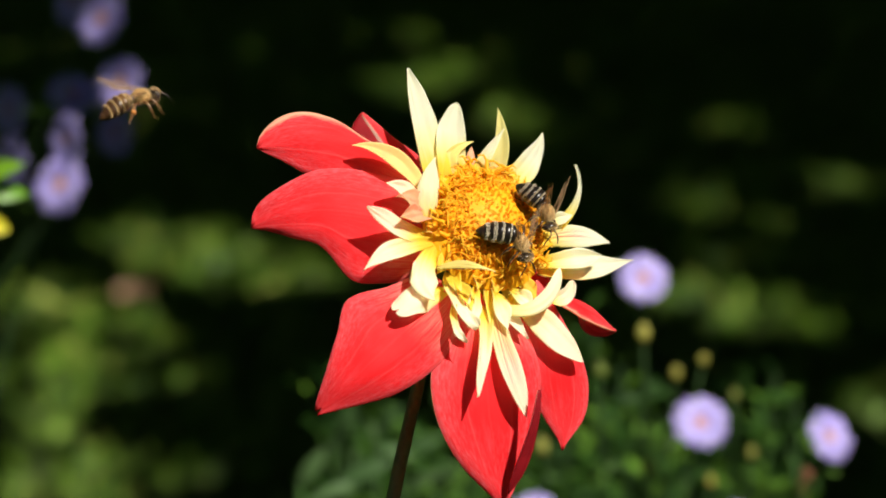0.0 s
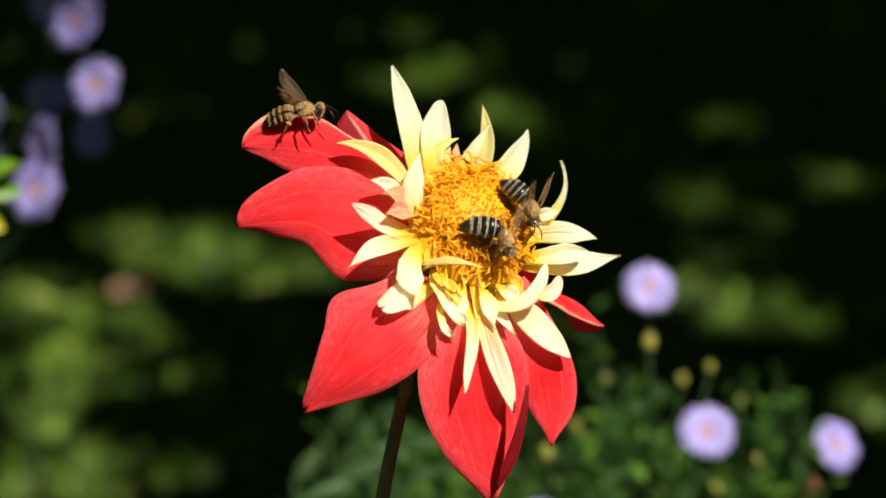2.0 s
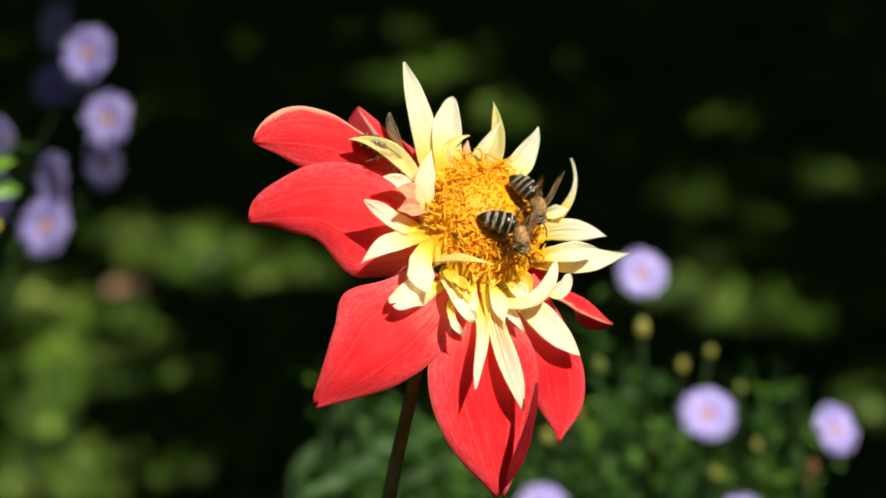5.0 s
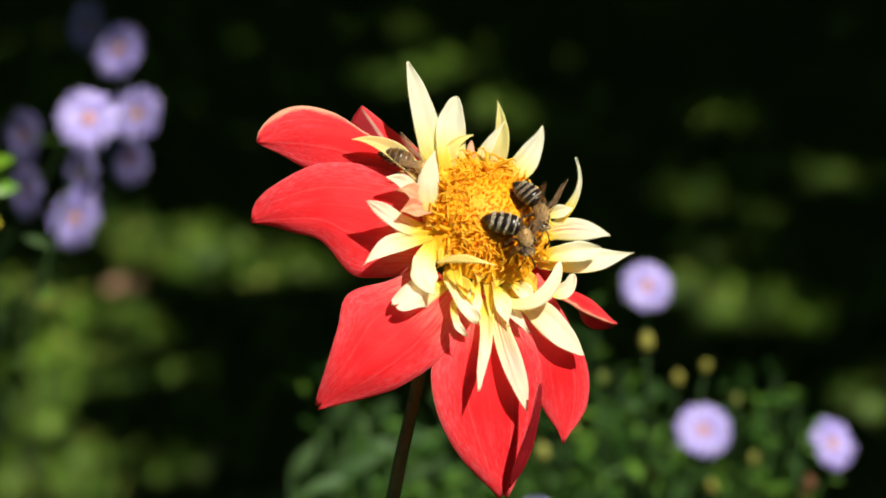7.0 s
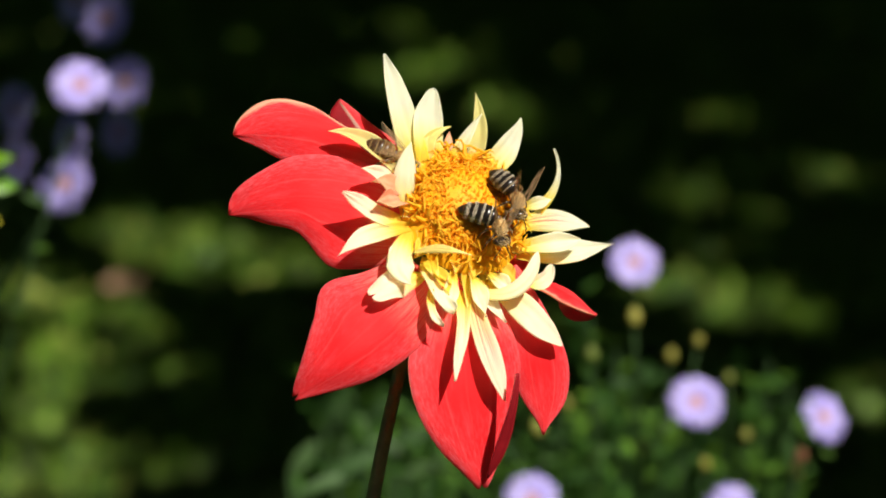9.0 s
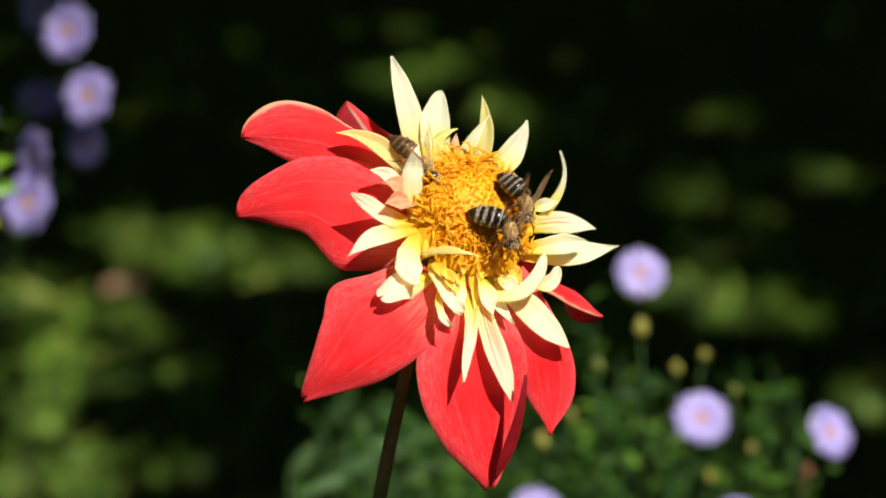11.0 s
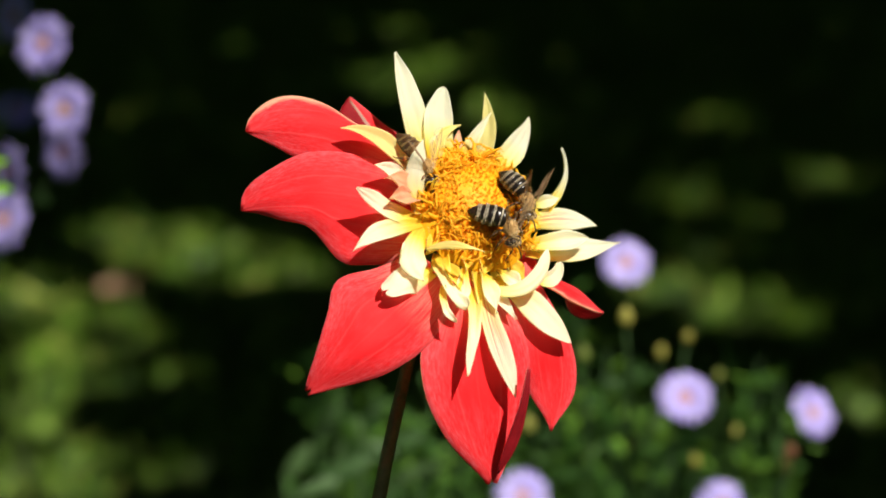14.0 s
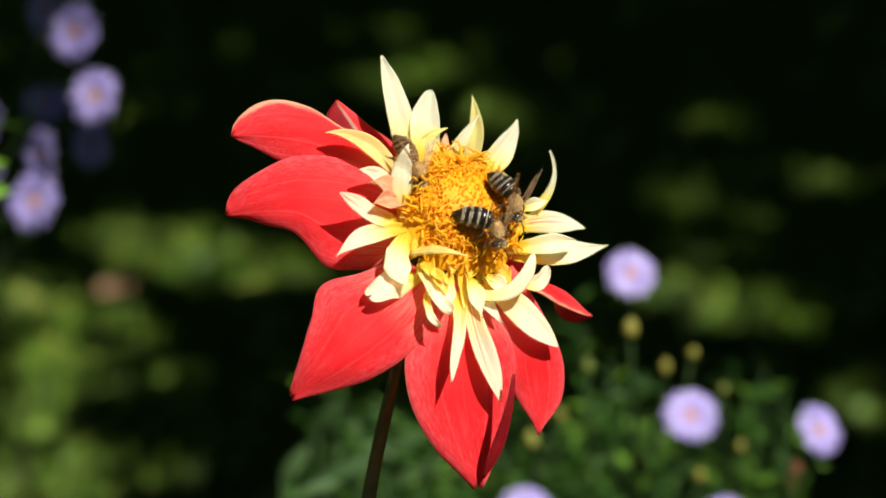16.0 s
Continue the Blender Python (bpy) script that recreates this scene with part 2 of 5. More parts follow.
def bezier(pts, t):
    pts = [Vector(p) for p in pts]
    while len(pts) > 1:
        pts = [a.lerp(b, t) for a, b in zip(pts, pts[1:])]
    return pts[0]


def tube(points, radii, sides=8, caps=True):
    """Verts and faces of a tapered tube along points."""
    pts = [Vector(p) for p in points]
    verts, faces = [], []
    a = (pts[1] - pts[0]).orthogonal().normalized()
    for i, p in enumerate(pts):
        d = (pts[min(i + 1, len(pts) - 1)] - pts[max(i - 1, 0)]).normalized()
        a = (a - d * a.dot(d)).normalized()
        b = d.cross(a)
        for k in range(sides):
            an = 2 * math.pi * k / sides
            verts.append(p + (a * math.cos(an) + b * math.sin(an)) * radii[i])
    for i in range(len(pts) - 1):
        for k in range(sides):
            q = i * sides
            faces.append((q + k, q + (k + 1) % sides, q + sides + (k + 1) % sides, q + sides + k))
    if caps:
        faces.append(tuple(range(sides - 1, -1, -1)))
        faces.append(tuple((len(pts) - 1) * sides + k for k in range(sides)))
    return verts, faces


def joined(pieces):
    verts, faces = [], []
    for v, f in pieces:
        n = len(verts)
        verts += v
        faces += [tuple(i + n for i in q) for q in f]
    return verts, faces


def smooth_line(points, steps):
    """A Catmull-Rom line through points."""
    p = [Vector(q) for q in points]
    p = [p[0] * 2 - p[1]] + p + [p[-1] * 2 - p[-2]]
    out = []
    for i in range(1, len(p) - 2):
        for k in range(steps):
            t = k / steps
            out.append(0.5 * ((2 * p[i]) + (p[i + 1] - p[i - 1]) * t + (2 * p[i - 1] - 5 * p[i] + 4 * p[i + 1] - p[i + 2]) * t * t
                              + (3 * p[i] - p[i - 1] - 3 * p[i + 1] + p[i + 2]) * t ** 3))
    return out + [p[-2]]


def ball(rx, ry, rz, rows=10, sides=14, at=(0, 0, 0), egg=0.0):
    """An ellipsoid with its poles on x; egg makes the back end slimmer."""
    verts, faces = [], []
    for i in range(rows + 1):
        a = math.pi * i / rows
        x = math.cos(a)
        r = math.sin(a) * (1 + egg * x)
        for k in range(sides):
            b = 2 * math.pi * k / sides
            verts.append(Vector((at[0] + rx * x, at[1] + ry * r * math.cos(b), at[2] + rz * r * math.sin(b))))
    for i in range(rows):
        for k in range(sides):
            faces.append((i * sides + k, i * sides + (k + 1) % sides, (i + 1) * sides + (k + 1) % sides, (i + 1) * sides + k))
    return verts, faces


def hairs(spots, length, thick, rng, lean=(0, 0, 0), spread=0.5):
    """Fine hairs, each a slim three-sided spike, from (point, normal) pairs."""
    verts, faces = [], []
    for p, n in spots:
        d = (Vector(n) + Vector(lean) + Vector((rng.uniform(-1, 1), rng.uniform(-1, 1), rng.uniform(-1, 1))) * spread).normalized()
        a = d.orthogonal().normalized() * thick
        b = d.cross(a)
        q = len(verts)
        verts += [p + a, p - a * 0.5 + b * 0.87, p - a * 0.5 - b * 0.87, p + d * length * rng.uniform(0.6, 1.2)]
        faces += [(q, q + 1, q + 3), (q + 1, q + 2, q + 3), (q + 2, q, q + 3)]
    return verts, faces


# ---- ground and shade ----
def make_ground():
    s = 3000.0
    n = 40
    verts, faces = [], []
    line = sorted({round(math.copysign(abs(u) ** 4, u) * s, 4) for u in np.linspace(-1, 1, n + 1)})
    for y in line:
        for x in line:
            verts.append((x, y, 0.0))
    w = len(line)
    for j in range(w - 1):
        for i in range(w - 1):
            faces.append((j * w + i, j * w + i + 1, (j + 1) * w + i + 1, (j + 1) * w + i))
    return tagged(new("ground", mesh_of("ground", verts, faces, GROUND)), "dark shaded lawn soil with short grass and moss", "ground", kind="structure")


def make_grass():
    rng = np.random.default_rng(4)
    n = 95000
    d = 1.6 + 4.6 * rng.random(n) ** 0.8
    x = (rng.random(n) * 2 - 1) * (0.3 + 0.24 * d)
    h = rng.uniform(0.007, 0.024, n)
    an = rng.uniform(0, 2 * math.pi, n)
    lean = rng.normal(0, 0.7, (n, 2)) * h[:, None]
    wdt = rng.uniform(0.0010, 0.0024, n) * (0.8 + 0.2 * d)
    # every ninth blade is a broad weed leaf
    broad = np.arange(n) % 9 == 0
    wdt[broad] *= rng.uniform(2.5, 5.0, broad.sum())
    lean[broad] *= 1.6
    ax, ay = np.cos(an) * wdt, np.sin(an) * wdt
    v = np.zeros((n, 5, 3))
    v[:, 0] = np.stack([x - ax, d - ay, 0 * d], 1)
    v[:, 1] = np.stack([x + ax, d + ay, 0 * d], 1)
    v[:, 2] = np.stack([x + ax * 0.8 + lean[:, 0] * 0.4, d + ay * 0.8 + lean[:, 1] * 0.4, h * 0.6], 1)
    v[:, 3] = np.stack([x - ax * 0.8 + lean[:, 0] * 0.4, d - ay * 0.8 + lean[:, 1] * 0.4, h * 0.6], 1)
    v[:, 4] = np.stack([x + lean[:, 0], d + lean[:, 1], h], 1)
    faces = []
    for i in range(n):
        q = i * 5
        faces += [(q, q + 1, q + 2, q + 3), (q + 3, q + 2, q + 4)]
    tagged(new("grass", mesh_of("grass", v.reshape(-1, 3).tolist(), faces, GRASS)), "short green lawn grass in dappled shade", "grass", kind="stuff")


# gaps cut in the crown to fit the camera's view of the sunlit lawn: place on the lawn, half sizes, and how thick the
# twigs hang in them
GAPS = [
    (-0.03, 4.05, 0.014, 0.035, 3.2),
    (-0.07, 3.72, 0.017, 0.038, 0.8),
    (-0.02, 3.75, 0.028, 0.060, 0.8),
    (0.03, 3.80, 0.020, 0.048, 0.8),
    (0.09, 3.54, 0.029, 0.039, 2.0),
    (0.15, 3.44, 0.031, 0.024, 2.0),
    (0.41, 3.49, 0.032, 0.025, 3.5),
    (0.33, 3.22, 0.006, 0.006, 4.0),
    (0.33, 3.09, 0.036, 0.037, 3.2),
    (0.39, 3.08, 0.017, 0.021, 3.2),
    (0.53, 3.20, 0.012, 0.040, 1.5),
    (0.34, 2.90, 0.036, 0.006, 4.0),
    (0.26, 2.75, 0.027, 0.027, 0.6),
]
GAPS += [
    (0.31, 2.72, 0.042, 0.035, 0.2),
    (0.35, 2.67, 0.045, 0.033, 0.2),
    (0.40, 2.63, 0.034, 0.028, 0.3),
    (0.45, 2.39, 0.015, 0.019, 0.9),
    (-0.16, 2.80, 0.042, 0.026, 0.5),
    (-0.29, 2.89, 0.069, 0.082, 0.1),
    (-0.22, 2.85, 0.056, 0.040, 0.1),
    (-0.37, 2.96, 0.034, 0.024, 0.9),
    (-0.24, 2.80, 0.050, 0.026, 0.1),
    (-0.18, 2.81, 0.038, 0.022, 0.5),
    (-0.46, 2.72, 0.041, 0.061, 0.1),
    (-0.41, 2.64, 0.071, 0.066, 0.1),
    (-0.36, 2.56, 0.054, 0.051, 0.1),
]
GAPS += [
    (-0.42, 2.47, 0.040, 0.040, 0.1),
    (-0.41, 2.39, 0.036, 0.028, 0.3),
    (-0.36, 2.21, 0.046, 0.023, 0.1),
    (-0.26, 2.22, 0.025, 0.013, 0.2),
    (-0.30, 2.20, 0.035, 0.017, 0.1),
    (-0.35, 2.15, 0.045, 0.020, 0.2),
    (-0.29, 2.47, 0.024, 0.020, 0.6),
    (-0.36, 2.66, 0.020, 0.019, 0.7),
    (-0.36, 2.47, 0.022, 0.013, 0.7),
    (-0.41, 2.30, 0.017, 0.012, 0.7),
]
# places the crown is kept clear of, to put them in full sun: centre and radius
SUNNY = [
    (0.006, 0.485, 0.794, 0.085),
    (-0.035, 0.925, 0.560, 0.1),
    (0.070, 0.831, 0.659, 0.05),
    (0.100, 0.863, 0.595, 0.08),
    (0.137, 0.835, 0.607, 0.04),
    (0.004, 0.904, 0.561, 0.1),
    (0.050, 0.880, 0.583, 0.08),
    (-0.139, 0.765, 0.717, 0.06),
    (-0.162, 0.877, 0.700, 0.018),
    (-0.134, 0.821, 0.700, 0.016),
]


# out-of-view tree added for the dappled shade, its crown cut to shape the light
def make_shade_tree():
    rng = np.random.default_rng(11)
    root = tagged(new("shade_tree"), "unseen tall broadleaf tree, its dense green crown added to shade the lawn", "tree")
    root.location = (5.2, 3.6, 0)
    base = root.location.copy()
    trunk = smooth_line([(0, 0, -0.05), (0.05, 0.02, 1.0), (-0.1, 0.0, 2.2), (-0.3, -0.1, 3.4), (-0.6, -0.2, 4.6)], 5)
    rad = [0.24 * (1 - 0.75 * i / (len(trunk) - 1)) + (0.08 if i == 0 else 0) for i in range(len(trunk))]
    part("trunk", mesh_of("trunk", *tube(trunk, rad, 12), BARK), root)
    for k in range(9):
        a = 2 * math.pi * k / 9 + rng.uniform(-0.2, 0.2)
        z0 = 2.3 + 0.22 * k
        p0 = trunk[min(len(trunk) - 1, int(z0 / 4.6 * (len(trunk) - 1)))]
        ln = rng.uniform(1.8, 3.0)
        limb = smooth_line([p0, p0 + Vector((math.cos(a) * ln * 0.5, math.sin(a) * ln * 0.5, 0.5)),
                            p0 + Vector((math.cos(a) * ln, math.sin(a) * ln, 0.7))], 5)
        part("limb", mesh_of("limb", *tube(limb, [0.08 * (1 - 0.8 * i / (len(limb) - 1)) for i in range(len(limb))], 7), BARK), root)
    n, m = 64000, 165000
    q = np.concatenate([
        np.stack([rng.uniform(-7.0, 9.0, n), rng.uniform(-1.6, 9.3, n), rng.uniform(3.6, 4.5, n)], 1),
        np.stack([rng.uniform(-1.0, 4.3, m), rng.uniform(-1.2, 7.0, m), rng.uniform(2.3, 2.8, m)], 1)])
    r = np.concatenate([rng.uniform(0.07, 0.13, n), rng.uniform(0.03, 0.055, m)])
    s = np.array(SUN)
    keep = np.ones(n + m, bool)
    keep[:n] = ~((q[:n, 0] > -0.5) & (q[:n, 0] < 4.5) & (q[:n, 1] > -1.5) & (q[:n, 1] < 6.5))
    # ragged outline of the crown
    wob = 0.25 * np.sin(q[:, 0] * 2.3 + 1) + 0.2 * np.sin(q[:, 1] * 3.1) + 0.15 * np.sin(q[:, 0] * 7 - q[:, 1] * 5)
    keep &= ((q[:, 0] - 1.2) / 7.6) ** 2 + ((q[:, 1] - 4.0) / 5.6) ** 4 < 0.95 + 0.25 * wob
    edge = np.minimum(np.minimum(q[:, 0] + 1.0, 4.3 - q[:, 0]), np.minimum(q[:, 1] + 1.2, 7.0 - q[:, 1]))
    keep[n:] &= edge[n:] > 0.12 + 0.3 * wob[n:]
    g = q - s * ((q[:, 2:3] - 0.010) / s[2])
    spray = np.sin(q[:, 0] * 41 + 2 * np.sin(q[:, 1] * 23)) * np.sin(q[:, 1] * 47 + 2 * np.sin(q[:, 0] * 19)) + rng.normal(0, 0.12, n + m) > 0.82
    for gx, gy, ax, ay, _ in GAPS:
        keep &= spray | (((g[:, 0] - gx) / (ax + 0.8 * r)) ** 2 + ((g[:, 1] - gy) / (ay + 0.8 * r)) ** 2 > 1)
    for cx, cy, cz, rad in SUNNY:
        v = q - np.array([cx, cy, cz])
        along = v @ s
        keep &= np.linalg.norm(v - along[:, None] * s, axis=1) > rad + r
    # crown leaves thinned to let some sun onto the asters at the side
    v = q - np.array([-0.138, 0.948, 0.700])
    keep &= (np.linalg.norm(v - (v @ s)[:, None] * s, axis=1) > 0.08) | (rng.random(n + m) > 0.60)
    # unseen low twigs, added to break up the light under the gaps
    tw = []
    for gx, gy, ax, ay, thick in GAPS:
        for k in range(int(thick * (6 + 5200 * (ax + 0.02) * (ay + 0.02)))):
            at = np.array([gx + rng.uniform(-1, 1) * (ax + 0.03), gy + rng.uniform(-1, 1) * (ay + 0.03), 0.01])
            tw.append(at + s * (rng.uniform(1.3, 1.7) / s[2]))
    tw = np.array(tw)
    clear = np.ones(len(tw), bool)
    for cx, cy, cz, rad in SUNNY:
        v = tw - np.array([cx, cy, cz])
        clear &= np.linalg.norm(v - (v @ s)[:, None] * s, axis=1) > rad + 0.03
    tw = tw[clear]
    q, r = np.concatenate([q[keep], tw]) - np.array(base), np.concatenate([r[keep], rng.uniform(0.010, 0.022, len(tw))])[:, None]
    nrm = rng.normal(0, 0.45, q.shape) + np.array([0, 0, 1.0])
    nrm /= np.linalg.norm(nrm, axis=1)[:, None]
    u = np.cross(nrm, rng.normal(0, 1, q.shape))
    u /= np.linalg.norm(u, axis=1)[:, None]
    w = np.cross(nrm, u)
    verts = np.stack([q - u * r, q + w * r * 0.5, q + u * r, q - w * r * 0.5], 1).reshape(-1, 3).tolist()
    faces = np.arange(len(verts)).reshape(-1, 4).tolist()
    tagged(part("crown", mesh_of("crown", verts, faces, CROWN, False), root), "dense green leaves with small gaps")


def make_unseen_hedge(x0, y0, x1, y1):
    """An unseen clipped hedge, added to block skylight: a leafy wall of many small leaves round a solid dark core."""
    rng = np.random.default_rng(int(abs(x0 * 7 + y1 * 3)) + 5)
    a, b = Vector((x0, y0, 0)), Vector((x1, y1, 0))
    root = tagged(new("hedge"), "unseen tall clipped dark green hedge added to close out skylight", "hedge", group="garden hedges")
    root.location = (a + b) / 2
    d = (b - a).normalized()
    side = Vector((-d.y, d.x, 0))
    ln, ht, th = (b - a).length, 3.6, 0.35
    rows, cols = 12, 40
    verts, faces = [], []
    for j in range(rows + 1):
        for i in range(cols + 1):
            p = d * (i / cols - 0.5) * ln + Vector((0, 0, j / rows * ht))
            verts.append(p + side * (th + 0.06 * noise.noise(p * 2.0)))
    m = len(verts)
    verts += [v - side * 2 * th for v in verts]
    for j in range(rows):
        for i in range(cols):
            q = j * (cols + 1) + i
            faces.append((q, q + 1, q + cols + 2, q + cols + 1))
            faces.append((m + q + cols + 1, m + q + cols + 2, m + q + 1, m + q))
    for i in range(cols):
        q = rows * (cols + 1) + i
        faces.append((q, q + 1, m + q + 1, m + q))
    part("core", mesh_of("core", verts, faces, CROWN), root)
    lv, lf = [], []
    for k in range(5000):
        p = d * rng.uniform(-0.5, 0.5) * ln + Vector((0, 0, rng.uniform(0, ht))) + side * rng.choice([-1, 1]) * (th + rng.uniform(0, 0.08))
        r = rng.uniform(0.03, 0.06)
        u = Vector(rng.normal(0, 1, 3)).normalized()
        w = u.orthogonal().normalized()
        i = len(lv)
        lv += [p - u * r, p + w * r * 0.5, p + u * r, p - w * r * 0.5]
        lf.append((i, i + 1, i + 2, i + 3))
    part("foliage", mesh_of("foliage", lv, lf, CROWN, False), root)


make_ground()
make_grass()
make_shade_tree()
for ends in ((-9, 9.5, 9, 9.5), (-8, -5, -8, 9), (10, -5, 10, 9), (-9, -6, 9, -6)):
    make_unseen_hedge(*ends)


def make_fallen_leaf(x, y, size, turn, material):
    rows, verts, faces = 7, [], []
    for i in range(rows + 1):
        t = i / rows
        w = size * 0.38 * math.sin(math.pi * t ** 0.8) * (1 if 0 < i < rows else 0.1)
        for s in (-1, -0.5, 0, 0.5, 1):
            verts.append((size * (t - 0.5), w * s, size * (0.16 * s * s + 0.1 * (2 * t - 1) ** 2) + 0.004 * math.sin(9 * t + 3 * s)))
    for i in range(rows):
        for k in range(4):
            faces.append((i * 5 + k, i * 5 + k + 1, i * 5 + k + 6, i * 5 + k + 5))
    n = len(verts)
    verts += [(a, b, c - 0.0008) for a, b, c in verts]
    faces += [tuple(n + i for i in reversed(f)) for f in faces]
    ob = tagged(new("fallen_leaf", mesh_of("fallen_leaf", verts, faces, material)), "curled dry brown leaf lying on the lawn", "leaf", group="fallen leaves")
    ob.matrix_basis = pose(x, y, 0.022, 0, 0, turn)


make_fallen_leaf(-0.35, 2.68, 0.05, 30, DRY_LEAF)
make_fallen_leaf(0.01, 3.59, 0.035, 10, DRY_LEAF)


# ---- dahlia ----
VIEW = pose(0, 0, 0, -PITCH)
HEAD = Matrix.Translation((0.0064, 0.4854, 0.7936)) @ VIEW
FACING = Vector((0.420, -0.799, 0.430)).normalized()
BASE = Vector((-0.063, 0.509, 0.000))
dahlia = tagged(new("dahlia"), "red dahlia with cream inner petals and golden open centre", "flower")
dahlia.location = BASE
TO_ROOT = Matrix.Translation(-BASE) @ HEAD


def mm(p):
    return Vector(p) * 0.001


STATIONS = (0.0, 0.2, 0.4, 0.6, 0.8, 0.95, 1.0)


def spread(widths, t):
    """A half width in metres at t, by a smooth line through millimetres at the stations."""
    v = (*widths, 0.12)[:7]
    k = max(i for i in range(6) if t >= STATIONS[i])
    x0, x1 = STATIONS[k], STATIONS[k + 1]

    def slope(i):
        a, c = max(0, i - 1), min(6, i + 1)
        return (v[c] - v[a]) / (STATIONS[c] - STATIONS[a])

    h = x1 - x0
    u = (t - x0) / h
    y = v[k] * (1 + 2 * u) * (1 - u) ** 2 + slope(k) * h * u * (1 - u) ** 2 + v[k + 1] * u * u * (3 - 2 * u) + slope(k + 1) * h * u * u * (u - 1)
    return max(0.08, y) * 0.001


def petal(name, base, bend, tip, width, cup=0.0, lean=(0, 0, 0), wide=0.55, blunt=0.75, foot=0.3, curl=0.0, twist=0.0,
          offset=0.0, notch=0.0, material=None, ripple=0.0, label="", seed=0, mid=None, rims=None, fold=None, stripes=()):
    """A petal along a bent midrib; millimetres in the flower head's own axes.
    width: half width; cup: how far the rims rise; lean: tips the inner side; wide: where it is widest; curl: rolls the rims at the tip;
    fold: (side, where it begins, how far it stands up, from where along the petal);
    stripes: bands (from, to, material, first part left plain) across the petal, from rim -1 to rim 1."""
    line = [mm(p) for p in ((base, bend, tip) if mid is None else (base, bend, mid, tip))]
    rows, cols = 30, 14
    verts, uvs, low = [], [], []
    inner = (FACING + Vector(lean)).normalized()
    for i in range(rows + 1):
        t = i / rows
        p = bezier(line, t)
        d = (bezier(line, min(1, t + 0.02)) - bezier(line, max(0, t - 0.02))).normalized()
        nrm = (inner - d * inner.dot(d)).normalized()
        nrm = Matrix.Rotation(radians(twist) * (t - 0.3), 3, d) @ nrm
        side = d.cross(nrm)
        u = t / wide if t < wide else 1 - (t - wide) / (1 - wide)
        w = width * 0.001 * (foot + (1 - foot) * math.sin(u * math.pi / 2) ** 1.1 if t < wide else max(0.0, math.sin(u * math.pi / 2)) ** (2 * blunt) + 0.012)
        edge = 1 + 0.035 * noise.noise(Vector((t * 7, seed * 2.3, 0.5)))
        wide_up, wide_down = (spread(rims[0], t), spread(rims[1], t)) if rims else (w, w)
        for j in range(cols + 1):
            s = 2 * j / cols - 1
            w = (wide_up if s > 0 else wide_down) * (edge if s > 0 else 2 - edge)
            lift = cup * s * s + curl * t * t * abs(s) ** 3
            if fold and s * fold[0] > fold[1]:
                lift += fold[2] * (abs(s) - fold[1]) * min(1.0, max(0.0, (t - fold[3]) / 0.25))
            rip = ripple * 0.001 * (math.sin(7 * t + seed) * s * abs(s) + 0.7 * noise.noise(Vector((s * 2.2, t * 4 + seed, seed * 1.7))))
            groove = 0.00007 * math.cos(s * 9.4) * math.sin(math.pi * t)
            back = notch * 0.001 * math.exp(-((s - 0.1) / 0.3) ** 2) * max(0, (t - 0.9) / 0.1)
            q = p + side * w * (s + offset * (1 - abs(s))) + nrm * (w * lift + rip + groove) - d * back
            verts.append(q)
            uvs.append((j / cols, t))
            low.append(q - nrm * (0.00022 + 0.00018 * (1 - t)))
    faces, mats = [], []
    c = cols + 1
    m = len(verts)
    for i in range(rows):
        for j in range(cols):
            a = i * c + j
            faces.append((a + c, a + c + 1, a + 1, a))
    top = len(faces)
    faces += [tuple(m + k for k in reversed(f)) for f in faces]
    ring = [j for j in range(c)] + [i * c + cols for i in range(1, rows + 1)] + [rows * c + j for j in range(cols - 1, -1, -1)] + [i * c for i in range(rows - 1, 0, -1)]
    for a, b in zip(ring, ring[1:] + ring[:1]):
        faces.append((a, b, m + b, m + a))
    verts = [TO_ROOT @ v for v in verts + low]
    mats = [CREAM] if material is None else material
    if len(mats) == 1:
        mats = [mats[0], UNDER]
    me = mesh_of(name, verts, faces, mats, True, uvs + uvs)
    if len(mats) > 1:
        across = [(2 * (k % cols) + 1) / cols - 1 for k in range(top)]
        face_mats = [next((n for lo, hi, n, plain_to in stripes if lo <= q < hi and k >= plain_to * top), 0) for k, q in enumerate(across)]
        me.polygons.foreach_set("material_index", face_mats + [1] * (len(faces) - top))
    return part(name, me, dahlia, None, label)


REDS, REDS_HIGH = [RED, RED_BACK], [RED_HIGH, RED_BACK]
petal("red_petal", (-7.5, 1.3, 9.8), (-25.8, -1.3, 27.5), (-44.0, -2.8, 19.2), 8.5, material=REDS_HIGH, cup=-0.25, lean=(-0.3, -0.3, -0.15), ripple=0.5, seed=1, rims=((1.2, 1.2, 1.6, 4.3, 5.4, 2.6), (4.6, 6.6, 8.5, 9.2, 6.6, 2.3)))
petal("red_petal", (-5.2, -1.5, -0.0), (-29.1, -10.8, 10.6), (-44.8, -5.7, 2.9), 11.1, material=REDS, cup=-0.2, ripple=0.6, seed=2, lean=(-0.2, -0.3, -0.2), rims=((5.6, 9.0, 10.0, 9.2, 6.2, 3.2), (6.8, 12.0, 12.7, 6.8, 4.1, 1.2)))
petal("red_petal", (-4.6, -6.4, -9.6), (-19.6, -21.6, -23.3), (-31.3, -15.6, -33.6), 11.6, material=REDS, cup=-0.12, ripple=0.6, seed=3, notch=1.3, fold=(-1, 0.35, -0.25, -1), rims=((6.1, 9.5, 12.8, 8.9, 4.7, 2.0, 0.8), (6.1, 8.7, 8.7, 6.9, 3.9, 1.3, 0.5)))
